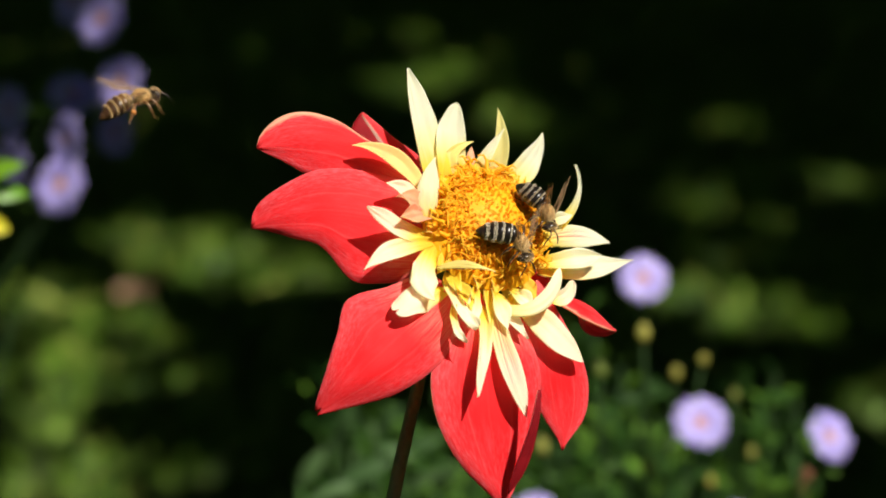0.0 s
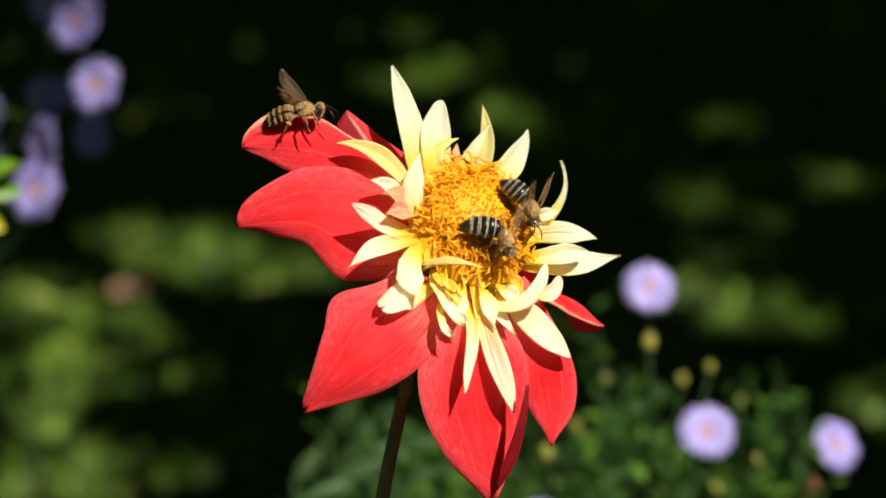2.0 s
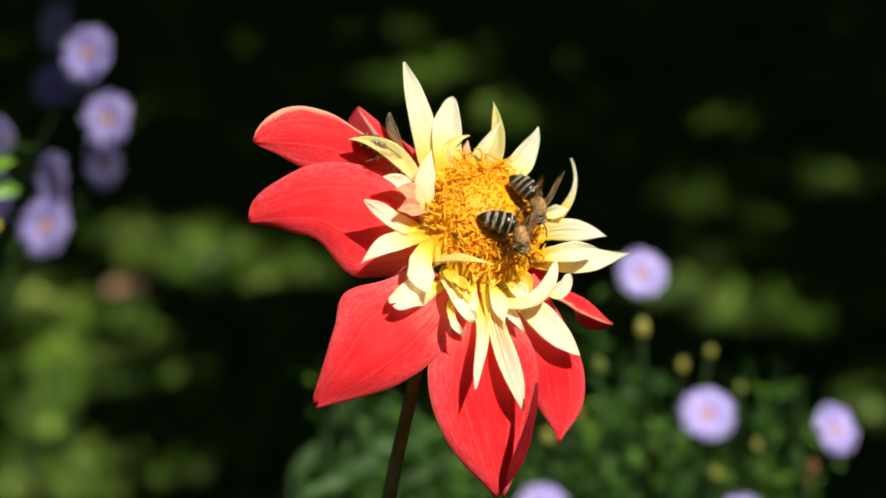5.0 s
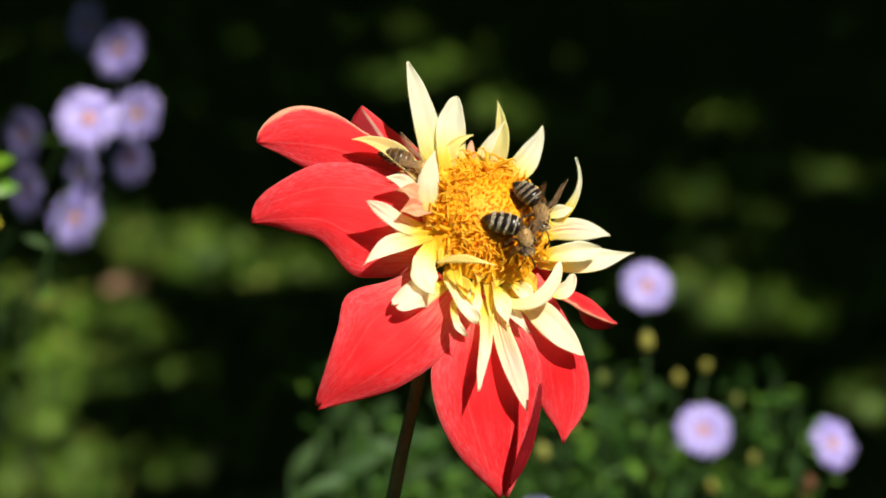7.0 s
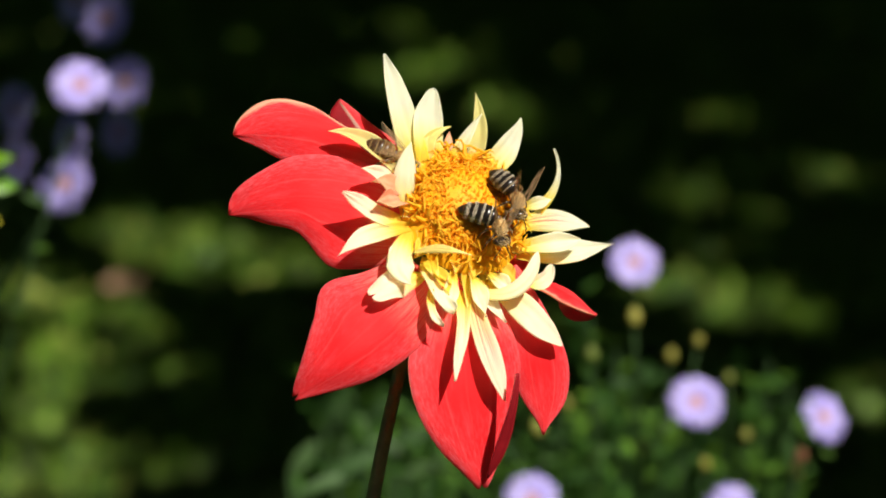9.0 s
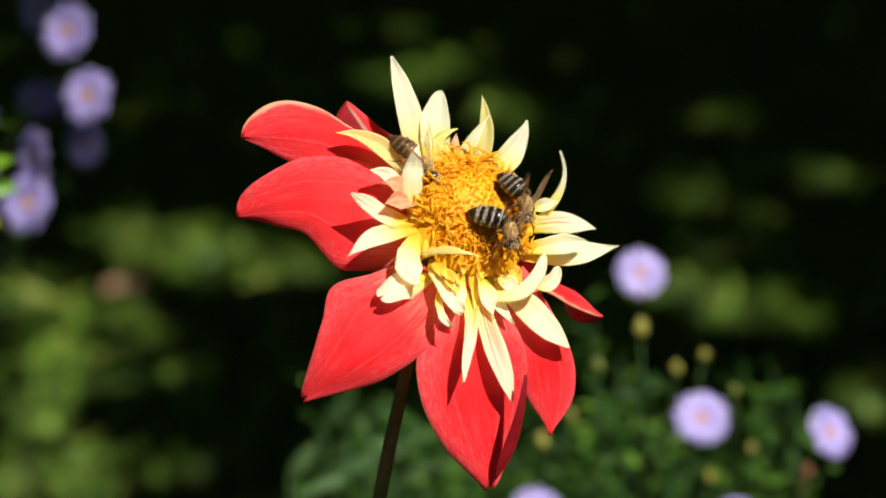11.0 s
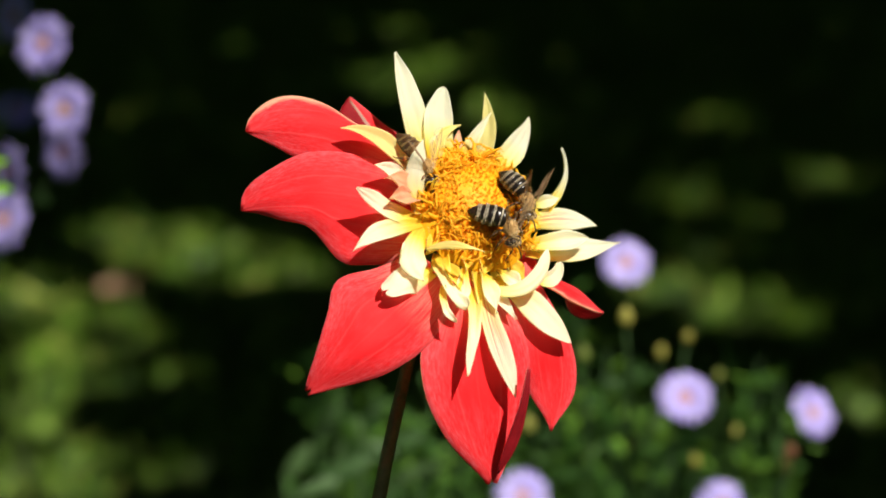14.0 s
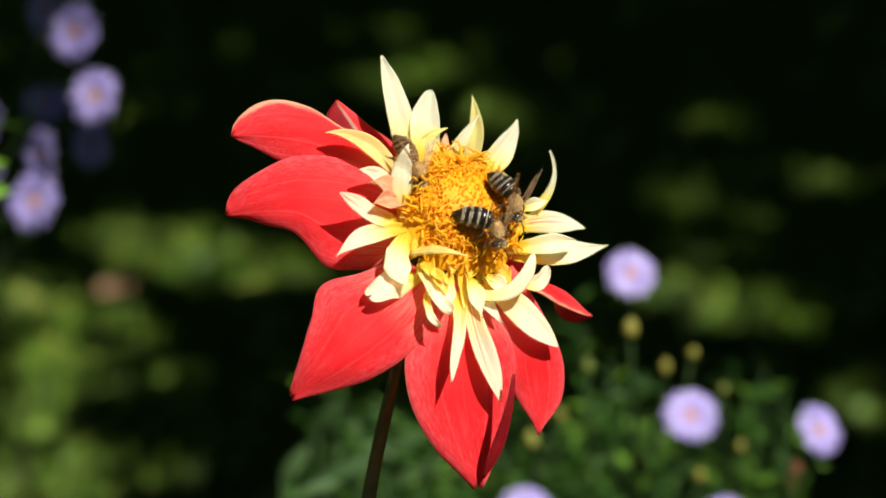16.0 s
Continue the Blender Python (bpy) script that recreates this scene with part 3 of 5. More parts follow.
petal("red_petal", (1.7, -3.4, -10.3), (2.3, -12.5, -30.2), (5.6, -6.4, -52.3), 12.8, material=REDS, cup=-0.12, ripple=0.6, seed=4, notch=1.3, rims=((5.7, 8.1, 12.2, 11.8, 7.2, 2.2, 0.9), (5.7, 10.7, 13.3, 12.0, 8.0, 3.2, 0.7)))
petal("red_petal", (10.4, 1.8, -9.2), (20.4, 2.3, -25.0), (18.0, 4.1, -42.4), 7.4, material=REDS, cup=-0.15, ripple=0.5, seed=5, rims=((4.6, 5.8, 6.0, 6.5, 4.3, 0.9), (3.7, 5.3, 6.7, 7.4, 5.3, 0.9)))
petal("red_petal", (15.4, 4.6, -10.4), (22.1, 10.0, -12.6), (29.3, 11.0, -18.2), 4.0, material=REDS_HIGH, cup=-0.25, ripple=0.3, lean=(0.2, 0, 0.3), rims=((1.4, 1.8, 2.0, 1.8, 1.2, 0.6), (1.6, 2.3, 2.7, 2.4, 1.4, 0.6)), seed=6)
petal("red_petal", (22.4, 10.5, -15.2), (24.3, 11.2, -19.9), (29.6, 11.2, -18.1), 1.6, material=[RED, SHADED_RED], cup=-0.3, ripple=0.2, rims=((1.0, 1.5, 1.7, 1.7, 1.3, 0.6), (1.0, 1.8, 2.1, 2.0, 1.4, 0.6)), lean=(-0.5, 0, -0.9), label="rolled-under tip of a red petal", seed=44)
# shaded half and edge of this fold are put in as darker stripes
petal("red_petal", (-10.3, 5.4, 10.7), (-16.2, 7.6, 17.3), (-23.3, 9.4, 26.9), 7.0, material=[RED, RED_BACK, SHADED_RED, SHADED_RUSSET], ripple=0.3, lean=(0.3, 0, 0.2), stripes=((-1.0, -0.2, 2, 0), (-0.2, -0.06, 3, 0)), fold=(-1, 0.02, -0.8, -1), rims=((6.5, 7.2, 6.4, 4.8, 2.6, 0.8), (6.5, 7.0, 7.0, 5.5, 4.0, 2.4)), seed=7)
petal("cream_petal", (-7.1, 2.1, 10.9), (-11.7, 1.0, 22.4), (-13.6, 4.0, 35.8), 3.1, cup=0.2, ripple=0.3, seed=8, rims=((2.9, 4.1, 4.3, 4.0, 2.7, 0.8), (2.1, 2.4, 2.0, 1.4, 0.9, 0.3)))
petal("cream_petal", (-4.6, 3.8, 11.6), (-4.8, 4.4, 22.0), (-3.4, 6.3, 28.8), 3.5, cup=0.15, ripple=0.4, seed=9, notch=0.8, rims=((2.8, 3.2, 3.0, 2.5, 1.5, 0.7), (2.8, 3.5, 4.0, 3.8, 2.5, 1.3)))
petal("cream_petal", (3.4, 8.4, 12.3), (6.2, 10.2, 20.5), (4.9, 10.4, 28.1), 2.2, cup=0.55, ripple=0.3, seed=10, material=[GOLD_AND_SHADE], rims=((1.6, 2.0, 2.0, 1.6, 0.9, 0.3), (1.4, 1.7, 1.5, 1.1, 0.8, 0.3)))
petal("cream_petal", (-0.1, 6.5, 13.7), (2.2, 6.5, 18.0), (6.3, 8.0, 23.6), 1.2, cup=0.3, ripple=0.2, rims=((1.2, 1.4, 1.4, 1.1, 0.7, 0.2), (1.0, 1.2, 1.2, 1.0, 0.6, 0.2)), seed=11)
petal("cream_petal", (5.4, 8.8, 11.1), (12.5, 11.8, 15.9), (14.3, 13.3, 22.9), 2.9, cup=0.2, ripple=0.3, seed=12, rims=((2.1, 2.8, 2.9, 2.2, 1.4, 0.5), (1.6, 2.1, 2.3, 2.2, 1.3, 0.4)))
petal("cream_petal", (17.1, 10.6, 3.3), (24.0, 14.0, 9.2), (21.1, 12.4, 16.3), 1.2, cup=0.6, ripple=0.2, rims=((1.3, 1.0, 0.75, 0.6, 0.4, 0.2), (1.3, 1.0, 0.75, 0.6, 0.4, 0.2)), seed=13)
petal("cream_petal", (14.1, 9.6, 4.1), (17.6, 9.3, 4.7), (20.7, 10.0, 5.9), 1.4, cup=0.5, ripple=0.2, seed=14)
petal("cream_petal", (11.7, 6.1, 0.0), (21.2, 11.3, 3.3), (28.4, 12.5, 0.0), 2.6, cup=-0.2, ripple=0.2, seed=15, blunt=0.5, material=[FLUSHED])
petal("cream_petal", (12.8, 3.6, -5.8), (24.6, 9.1, -5.6), (33.3, 13.2, -3.5), 2.8, cup=0.3, ripple=0.3, seed=16, wide=0.45)
petal("cream_petal", (12.2, 3.4, -4.0), (19.7, 4.6, -4.6), (26.2, 6.7, -2.5), 2.3, cup=0.7, ripple=0.2, seed=17, blunt=0.5, wide=0.6)
petal("cream_petal", (0.9, -3.0, -9.1), (7.3, -7.0, -16.6), (17.2, -3.0, -5.0), 1.5, mid=(16.3, -7.0, -13.4), cup=-0.35, ripple=0.2, rims=((0.9, 1.3, 1.5, 1.6, 1.5, 0.9), (0.9, 1.3, 1.4, 1.5, 1.4, 0.9)), seed=18)
petal("cream_petal", (14.0, 0.0, -10.5), (18.4, 1.0, -13.5), (20.1, 2.0, -7.6), 1.5, cup=0.3, ripple=0.2, rims=((1.0, 1.4, 1.7, 1.7, 1.4, 0.8), (1.0, 1.4, 1.6, 1.6, 1.2, 0.8)), seed=19)
petal("cream_petal", (6.6, -2.0, -11.2), (14.0, -1.6, -15.5), (22.3, 2.6, -24.3), 3.9, cup=0.15, ripple=0.4, rims=((1.2, 2.2, 3.1, 3.6, 3.1, 1.4), (1.2, 2.2, 2.9, 3.0, 2.5, 1.1)), seed=20)
petal("cream_petal", (2.5, -2.7, -7.4), (5.5, -11.4, -23.6), (10.3, -8.4, -34.9), 3.4, cup=0.2, ripple=0.4, seed=21, material=[FLUSHED], rims=((1.4, 1.6, 1.8, 2.1, 1.7, 0.6), (1.4, 1.7, 2.1, 2.9, 2.7, 1.0)))
petal("cream_petal", (1.8, -3.1, -11.4), (2.6, -12.0, -20.4), (0.5, -17.0, -30.3), 1.9, cup=0.3, ripple=0.6, rims=((1.2, 1.5, 1.3, 1.6, 1.3, 0.4), (1.2, 1.3, 1.4, 1.4, 0.9, 0.3)), seed=22)
petal("cream_petal", (-4.6, -5.0, -5.9), (-4.4, -12.0, -12.3), (0.6, -13.0, -16.8), 2.5, cup=0.25, ripple=0.9, blunt=0.5, rims=((1.4, 2.3, 2.7, 2.5, 1.7, 0.9), (1.0, 1.3, 1.6, 1.6, 1.3, 0.8)), seed=23)
petal("cream_petal", (-5.3, -5.8, -8.5), (-10.4, -12.6, -11.0), (-15.9, -16.5, -13.6), 3.6, cup=-0.15, ripple=1.0, notch=1.2, rims=((1.8, 3.0, 3.4, 3.2, 2.5, 1.6, 0.7), (1.6, 2.4, 2.8, 2.6, 2.2, 1.6, 0.7)), seed=24)
petal("cream_petal", (-7.4, -4.7, -0.0), (-11.9, -14.7, -6.7), (-8.0, -13.6, -11.4), 2.9, cup=-0.3, ripple=0.4, seed=25, blunt=0.5, wide=0.55)
petal("cream_petal", (-7.4, -4.7, -0.0), (-16.9, -13.7, 0.2), (-22.1, -19.5, -5.6), 2.1, cup=0.2, ripple=0.4, seed=26, wide=0.5)
petal("cream_petal", (-9.4, -4.0, 0.5), (-15.4, -10.8, 2.5), (-21.3, -14.2, 7.2), 3.2, cup=0.12, ripple=0.5, rims=((1.3, 2.2, 2.5, 2.3, 1.5, 0.5), (1.2, 2.0, 2.5, 2.2, 1.2, 0.4)), seed=27)
petal("cream_petal", (-10.1, -1.0, 5.5), (-11.2, -5.0, 11.4), (-17.8, -9.0, 11.9), 2.5, cup=0.12, ripple=0.5, rims=((1.0, 1.6, 1.6, 1.5, 1.0, 0.4), (1.2, 2.0, 2.6, 2.4, 1.3, 0.5)), seed=28)
petal("cream_petal", (-8.0, -4.1, 1.7), (-10.0, -6.9, 9.0), (-7.9, -4.6, 17.3), 2.3, cup=-0.3, ripple=0.3, seed=29, wide=0.55, blunt=0.45)
petal("cream_petal", (-10.1, -1.6, 10.1), (-17.1, -3.6, 19.8), (-24.7, -4.6, 19.6), 2.3, cup=0.55, ripple=0.2, material=[GOLD_AND_SHADE], rims=((1.3, 1.9, 2.1, 1.7, 1.0, 0.3), (1.3, 1.9, 2.1, 1.6, 0.9, 0.3)), seed=30)
petal("cream_petal", (-6.2, 3.8, 13.0), (-6.6, 3.7, 19.4), (-0.1, 4.9, 20.8), 1.9, cup=0.5, ripple=0.3, material=[GOLD_AND_SHADE], rims=((1.4, 2.0, 2.0, 1.4, 0.8, 0.3), (1.2, 1.4, 1.2, 0.9, 0.5, 0.2)), seed=31)
petal("cream_petal", (-0.7, 6.2, 12.2), (-0.4, 6.1, 16.3), (-0.5, 7.2, 19.9), 1.2, cup=-0.5, ripple=0.1, seed=32, material=[PINK], blunt=0.5)
petal("cream_petal", (-7.3, -9.0, -4.7), (-2.2, -15.0, -3.1), (4.0, -15.0, -5.7), 1.1, cup=-0.15, ripple=0.2, material=[GOLD_AND_SHADE], rims=((0.8, 1.0, 1.0, 0.8, 0.5, 0.2), (0.8, 1.0, 1.0, 0.7, 0.4, 0.2)), seed=33)
petal("cream_petal", (-3.9, -6.0, -7.5), (-1.5, -10.0, -10.7), (-0.6, -10.5, -13.5), 1.6, cup=0.4, ripple=0.4, material=[YOLK], seed=34)
petal("cream_petal", (-4.2, -11.6, -12.3), (-5.1, -14.0, -18.1), (-1.5, -15.0, -19.4), 1.1, cup=0.5, ripple=0.5, seed=36)
petal("cream_petal", (0.2, -5.3, -8.5), (-0.1, -10.3, -13.0), (-1.5, -12.3, -16.8), 1.7, cup=0.4, ripple=0.5, seed=37)
petal("cream_petal", (3.6, -3.8, -9.1), (5.0, -7.6, -13.0), (6.7, -7.8, -18.1), 1.7, cup=0.5, ripple=0.5, seed=38)
petal("cream_petal", (6.8, -2.1, -9.1), (9.6, -3.5, -11.4), (12.5, -3.1, -13.5), 1.7, cup=0.5, ripple=0.4, seed=39)
petal("cream_petal", (-7.4, -6.6, -3.4), (-10.8, -10.5, -4.5), (-13.0, -13.5, -7.9), 2.0, cup=0.3, ripple=0.5, seed=40)
petal("cream_petal", (-8.2, -2.4, 5.1), (-11.9, -8.6, 6.3), (-14.9, -12.5, 4.9), 1.9, cup=0.5, ripple=0.8, seed=41, material=[CORAL_BACKLIT])
petal("cream_petal", (-8.6, -1.8, 6.6), (-12.0, -7.1, 9.0), (-15.6, -10.5, 9.3), 1.9, cup=0.4, ripple=0.8, seed=42, material=[CORAL_BACKLIT])

petal("cream_petal", (3.4, -3.4, -9.7), (6.7, -5.2, -14.8), (10.7, -4.8, -19.3), 1.8, cup=0.4, ripple=0.4, seed=35)
petal("cream_petal", (5.3, 0.0, -6.6), (7.1, -1.0, -10.9), (8.5, 0.0, -14.0), 1.7, cup=0.3, ripple=0.4, material=[YOLK], seed=45)
petal("cream_petal", (8.3, 1.0, -6.4), (11.3, 1.0, -9.4), (12.9, 2.0, -11.8), 1.8, cup=0.3, ripple=0.4, material=[YOLK], seed=46)
petal("red_petal", (7.6, 6.0, -5.8), (12.3, 6.0, -8.1), (16.9, 6.0, -10.4), 4.0, cup=0.1, ripple=0.4, material=REDS, seed=47)
petal("cream_petal", (3.0, -1.0, -7.1), (3.6, -4.0, -11.4), (5.0, -5.0, -15.0), 1.2, cup=0.3, ripple=0.4, material=[YOLK], seed=48)
# dark strip standing in for the shade on the folded margin
petal("red_petal", (12.7, -11.5, -29.2), (12.1, -12.5, -38.6), (6.6, -8.6, -50.1), 1.3, material=[SHADED_RED, RED], cup=0.4, ripple=0.2, rims=((0.3, 0.7, 1.1, 1.3, 1.1, 0.5), (0.3, 0.7, 1.0, 1.2, 1.0, 0.4)), label="folded-over margin of a red petal, darkened for its shade", seed=49)


def make_stem():
    top = [TO_ROOT @ mm(p) for p in ((-4.6, 10.0, -4.7), (-7.8, 14.0, -15.3), (-10.7, 14.0, -25.9), (-13.0, 14.0, -35.9), (-15.3, 14.0, -45.9), (-17.3, 14.0, -55.9), (-19.2, 15.0, -66.1))]
    low = top[-1]
    path = smooth_line(top + [low * k + Vector((0.004, 0, -0.02)) * (1 - k) for k in (0.955, 0.87, 0.72, 0.45, 0.0)], 6)
    rad = [0.0012 + 0.0006 * i / (len(path) - 1) for i in range(len(path))]
    rad[0], rad[1], rad[2] = 0.0035, 0.0028, 0.0022
    part("stem", mesh_of("stem", *tube(path, rad, 14), STEM), dahlia, None, "dark green slightly bent stem")


def disc_frame():
    z = FACING
    x = Vector((0, 0, 1)).cross(z).normalized()
    return Matrix.Translation(z * 0.0026 + Vector((0.0018, 0.0024, 0.0028))) @ Matrix((x, z.cross(x), z)).transposed().to_4x4()


DISC_FRAME = disc_frame()
DISC_R, DISC_H = 0.0104, 0.0045


def dome(u, a):
    """A point and normal on the flower's domed centre; u from the middle (0) to the rim (1)."""
    z = DISC_H * (1 - u ** 2.2) - 0.001
    p = Vector((DISC_R * u * math.cos(a), DISC_R * u * math.sin(a), z))
    slope = DISC_H * 2.2 * u ** 1.2 / DISC_R
    return p, Vector((slope * math.cos(a), slope * math.sin(a), 1)).normalized()


def make_centre():
    rng = random.Random(5)
    verts, faces = [], []
    rows, sides = 26, 72
    for i in range(rows + 1):
        for k in range(sides):
            p, n = dome(1.22 * i / rows, 2 * math.pi * k / sides)
            verts.append(TO_ROOT @ (DISC_FRAME @ (p + n * (0.0016 + 0.0002 * noise.noise(p * 1500)))))
    for i in range(rows):
        for k in range(sides):
            faces.append((i * sides + k, (i + 1) * sides + k, (i + 1) * sides + (k + 1) % sides, i * sides + (k + 1) % sides))
    part("disc", mesh_of("disc", verts, faces, DISC), dahlia, None, "domed orange bed of florets")
    back = ball(0.006, 0.0085, 0.0085, 10, 20)
    turn = DISC_FRAME @ pose(0, 0, -0.009, 0, -90, 0)
    part("calyx", mesh_of("calyx", [TO_ROOT @ (turn @ v) for v in back[0]], back[1], STEM), dahlia, None, "green calyx behind the petals")
    # closed florets, packed in the middle
    vs, fs = [], []
    for k in range(1500):
        u = math.sqrt((k + 0.5) / 1500) * 1.04
        a = k * 2.39996
        p, n = dome(u, a)
        n = (n + Vector((rng.uniform(-1, 1), rng.uniform(-1, 1), 0)) * 0.25).normalized()
        ln = rng.uniform(0.0015, 0.0020)
        v, f = tube([p, p + n * ln * 0.5, p + n * ln], [0.00036, 0.00046, 0.00026], 6, False)
        i = len(vs)
        vs += [TO_ROOT @ (DISC_FRAME @ q) for q in v]
        fs += [tuple(i + j for j in q) for q in f]
        # open florets with curled, split tips
    kinds = []
    for k in range(7):
        r = random.Random(30 + k)
        ln = r.uniform(0.0014, 0.0027)
        b = Vector((r.uniform(0.3, 0.9), r.uniform(-0.6, 0.6), 0)) * ln
        mid = Vector((b.x * 0.25, b.y * 0.25, ln * 0.6))
        end = Vector((b.x, b.y, ln * r.uniform(0.75, 1.0)))
        pieces = [tube([Vector((0, 0, -0.0006)), mid * 0.6, mid, end], [0.0002, 0.00024, 0.0003, 0.00022], 6, False)]
        for sgn in (-1, 1):
            q = end + Vector((0.0007 * sgn, 0.0005 * r.uniform(-1, 1), 0.0004))
            e = q + Vector((0.0005 * sgn, 0.0006 * r.uniform(-1, 1), -0.0006 * r.random()))
            pieces.append(tube([end, q, e], [0.00018, 0.00014, 0.00005], 4, False))
        kinds.append(mesh_of("floret", *joined(pieces), FLORET))
    for k in range(300):
        u = math.sqrt(0.30 + 0.72 * (k + 0.5) / 300)
        a = k * 2.39996 + rng.uniform(-0.12, 0.12)
        p, n = dome(min(u, 1.0), a)
        p += n * 0.0004
        out = Vector((math.cos(a), math.sin(a), 0))
        z = (n + out * rng.uniform(-0.4, 0.2) + Vector((rng.uniform(-1, 1), rng.uniform(-1, 1), rng.uniform(-1, 1))) * 0.3).normalized()
        x = z.orthogonal().normalized()
        m = Matrix((x, z.cross(x), z)).transposed().to_4x4()
        m = Matrix.Translation(p) @ m @ pose(0, 0, 0, 0, 0, rng.uniform(0, 360)) @ Matrix.Scale(rng.uniform(0.6, 1.0) * (1.75 if u > 0.9 else 1.15 if u > 0.75 else 1.0), 4)
        part("floret", kinds[k % 7], dahlia, TO_ROOT @ DISC_FRAME @ m)
    # finer threads between them
    for k in range(700):
        u = math.sqrt(0.22 + 0.85 * rng.random())
        p, n = dome(min(u, 1.04), rng.uniform(0, 2 * math.pi))
        w = Vector((rng.gauss(0, 1), rng.gauss(0, 1), rng.gauss(0, 0.5)))
        ln = rng.uniform(0.0012, 0.0024)
        a, c = p + n * ln * 0.6 + w * 0.0003, p + n * ln * rng.uniform(0.7, 1.05) + w * 0.0008
        v, f = tube([p, a, (a + c) / 2 + n * 0.0003, c], [0.00016, 0.00015, 0.00016, 0.00006], 4, False)
        i = len(vs)
        vs += [TO_ROOT @ (DISC_FRAME @ q) for q in v]
        fs += [tuple(i + j for j in q) for q in f]
    tagged(part("floret_bed", mesh_of("floret_bed", vs, fs, FLORET_BUD), dahlia), "closed golden florets and fine threads", kind="stuff")


def make_collar():
    """Short yellow-based inner petals standing close round the centre."""
    rng = random.Random(21)
    for ring_r, reach, count, rise in ((7.2, 14.5, 16, -1.6), (8.6, 16.5, 8, -1.4)):
        for k in range(count):
            a = 2 * math.pi * (k + rng.uniform(-0.25, 0.25)) / count
            u = Vector((math.cos(a), math.sin(a), 0))
            v = Vector((-u.y, u.x, 0))
            far = reach * rng.uniform(0.85, 1.12)
            pts = [u * ring_r * 0.9 + Vector((0, 0, -2.2)), u * (ring_r + 4) + v * rng.uniform(-1, 1) + Vector((0, 0, rise)),
                   u * far + v * rng.uniform(-2, 2) + Vector((0, 0, rise * 0.6 + rng.uniform(-1.5, 1.0)))]
            pts = [(DISC_FRAME @ (p * 0.001)) * 1000 for p in pts]
            petal("cream_petal", *pts, rng.uniform(1.3, 2.0), cup=rng.uniform(0.3, 0.7), ripple=0.4, seed=50 + k * 3, blunt=rng.uniform(0.8, 1.1),
                  material=[YOLK])


make_stem()
make_centre()
make_collar()


# ---- honeybees ----
def make_bee(label, raised, droop, sideways, dark, twist=0, long=0.0078):
    """A worker bee, head along +x and back along +z, its thorax at the origin.
    raised: how far the wings stand up; droop, sideways: the bend of the abdomen in degrees."""
    rng = random.Random(int(raised) + 3)
    root = tagged(new("honeybee"), label, "bee", group="honeybees on the dahlia")
    root.scale = (0.93, 0.93, 0.93)
    tho = ball(0.0019, 0.00155, 0.0015, 10, 16)
    part("thorax", mesh_of("thorax", *tho, FUZZ), root)
    spots = []
    for k in range(1500):
        d = Vector((rng.gauss(0, 1), rng.gauss(0, 1), rng.gauss(0, 1) + 0.3)).normalized()
        spots.append((Vector((d.x * 0.0019, d.y * 0.00155, d.z * 0.0015)), d))
    part("fur", mesh_of("fur", *hairs(spots, 0.00042, 0.00005, rng), TAWNY, False), root, None, "dense tawny fur on the thorax")
    head = part("head", mesh_of("head", *ball(0.0010, 0.0017, 0.0016, 9, 14, (0, 0, 0), 0.1), CHITIN), root, pose(0.0029, 0, -0.0005, 0, 25, 0))
    for sgn in (-1, 1):
        part("eye", mesh_of("eye", *ball(0.0006, 0.00055, 0.0011, 8, 12), EYE), head, pose(0.00015, 0.00135 * sgn, 0.0001, 0, 0, 14 * sgn))
        ant = [(0.0006, 0.0004 * sgn, 0.0005), (0.0014, 0.0007 * sgn, 0.0011), (0.0019, 0.0009 * sgn, 0.0012), (0.0030, 0.0016 * sgn, 0.0006), (0.0040, 0.0020 * sgn, -0.0001)]
        part("antenna", mesh_of("antenna", *tube(ant, [0.00016, 0.00012, 0.00014, 0.00014, 0.0001], 6), CHITIN), head)
    part("mouthparts", mesh_of("mouthparts", *tube([(0.0004, 0, -0.0011), (0.0007, 0, -0.0019), (0.0006, 0, -0.0028)], [0.0005, 0.0003, 0.0001], 7), BROWN), head)
    fs = []
    for k in range(800):
        d = Vector((rng.gauss(0.5, 0.7), rng.gauss(0, 0.55), rng.gauss(0.3, 1))).normalized()
        fs.append((Vector((d.x * 0.0010, d.y * 0.0017, d.z * 0.0016)), d))
    part("face_hair", mesh_of("face_hair", *hairs(fs, 0.0004, 0.00004, rng), TAWNY, False), head)
    # abdomen: six overlapping plates, each with its band of pale hair
    abd = part("abdomen", mesh_of("abdomen", *ball(0.0008, 0.0009, 0.0009, 6, 10), BROWN), root, pose(-0.0021, 0, -0.0001, 0, -droop, sideways))
    length = long
    prof = [(0.0, 0.0011), (0.08, 0.00185), (0.22, 0.0022), (0.40, 0.00228), (0.58, 0.00212), (0.75, 0.0017), (0.90, 0.0010), (1.0, 0.00016)]

    def radius(t):
        for (a, ra), (b, rb) in zip(prof, prof[1:]):
            if t <= b:
                return ra + (rb - ra) * (t - a) / (b - a)
        return prof[-1][1]

    def ring(t, extra):
        r = radius(t) * (1.0 if dark else 0.9) + extra
        x = -0.0002 - length * t
        return [Vector((x, r * 1.04 * math.cos(2 * math.pi * k / 20), -0.0009 * t * t * 1.6 + r * 0.92 * math.sin(2 * math.pi * k / 20))) for k in range(20)]

    cuts = [0.0, 0.16, 0.34, 0.52, 0.70, 0.86, 1.0]
    for i in range(6):
        a, b = cuts[i], cuts[i + 1]
        steps = [(a - 0.01, -0.00010), (a + 0.03, 0.00002), ((a + b) / 2, 0.00006), (b, 0.00008), (b + 0.004, -0.00008)]
        v, f = [], []
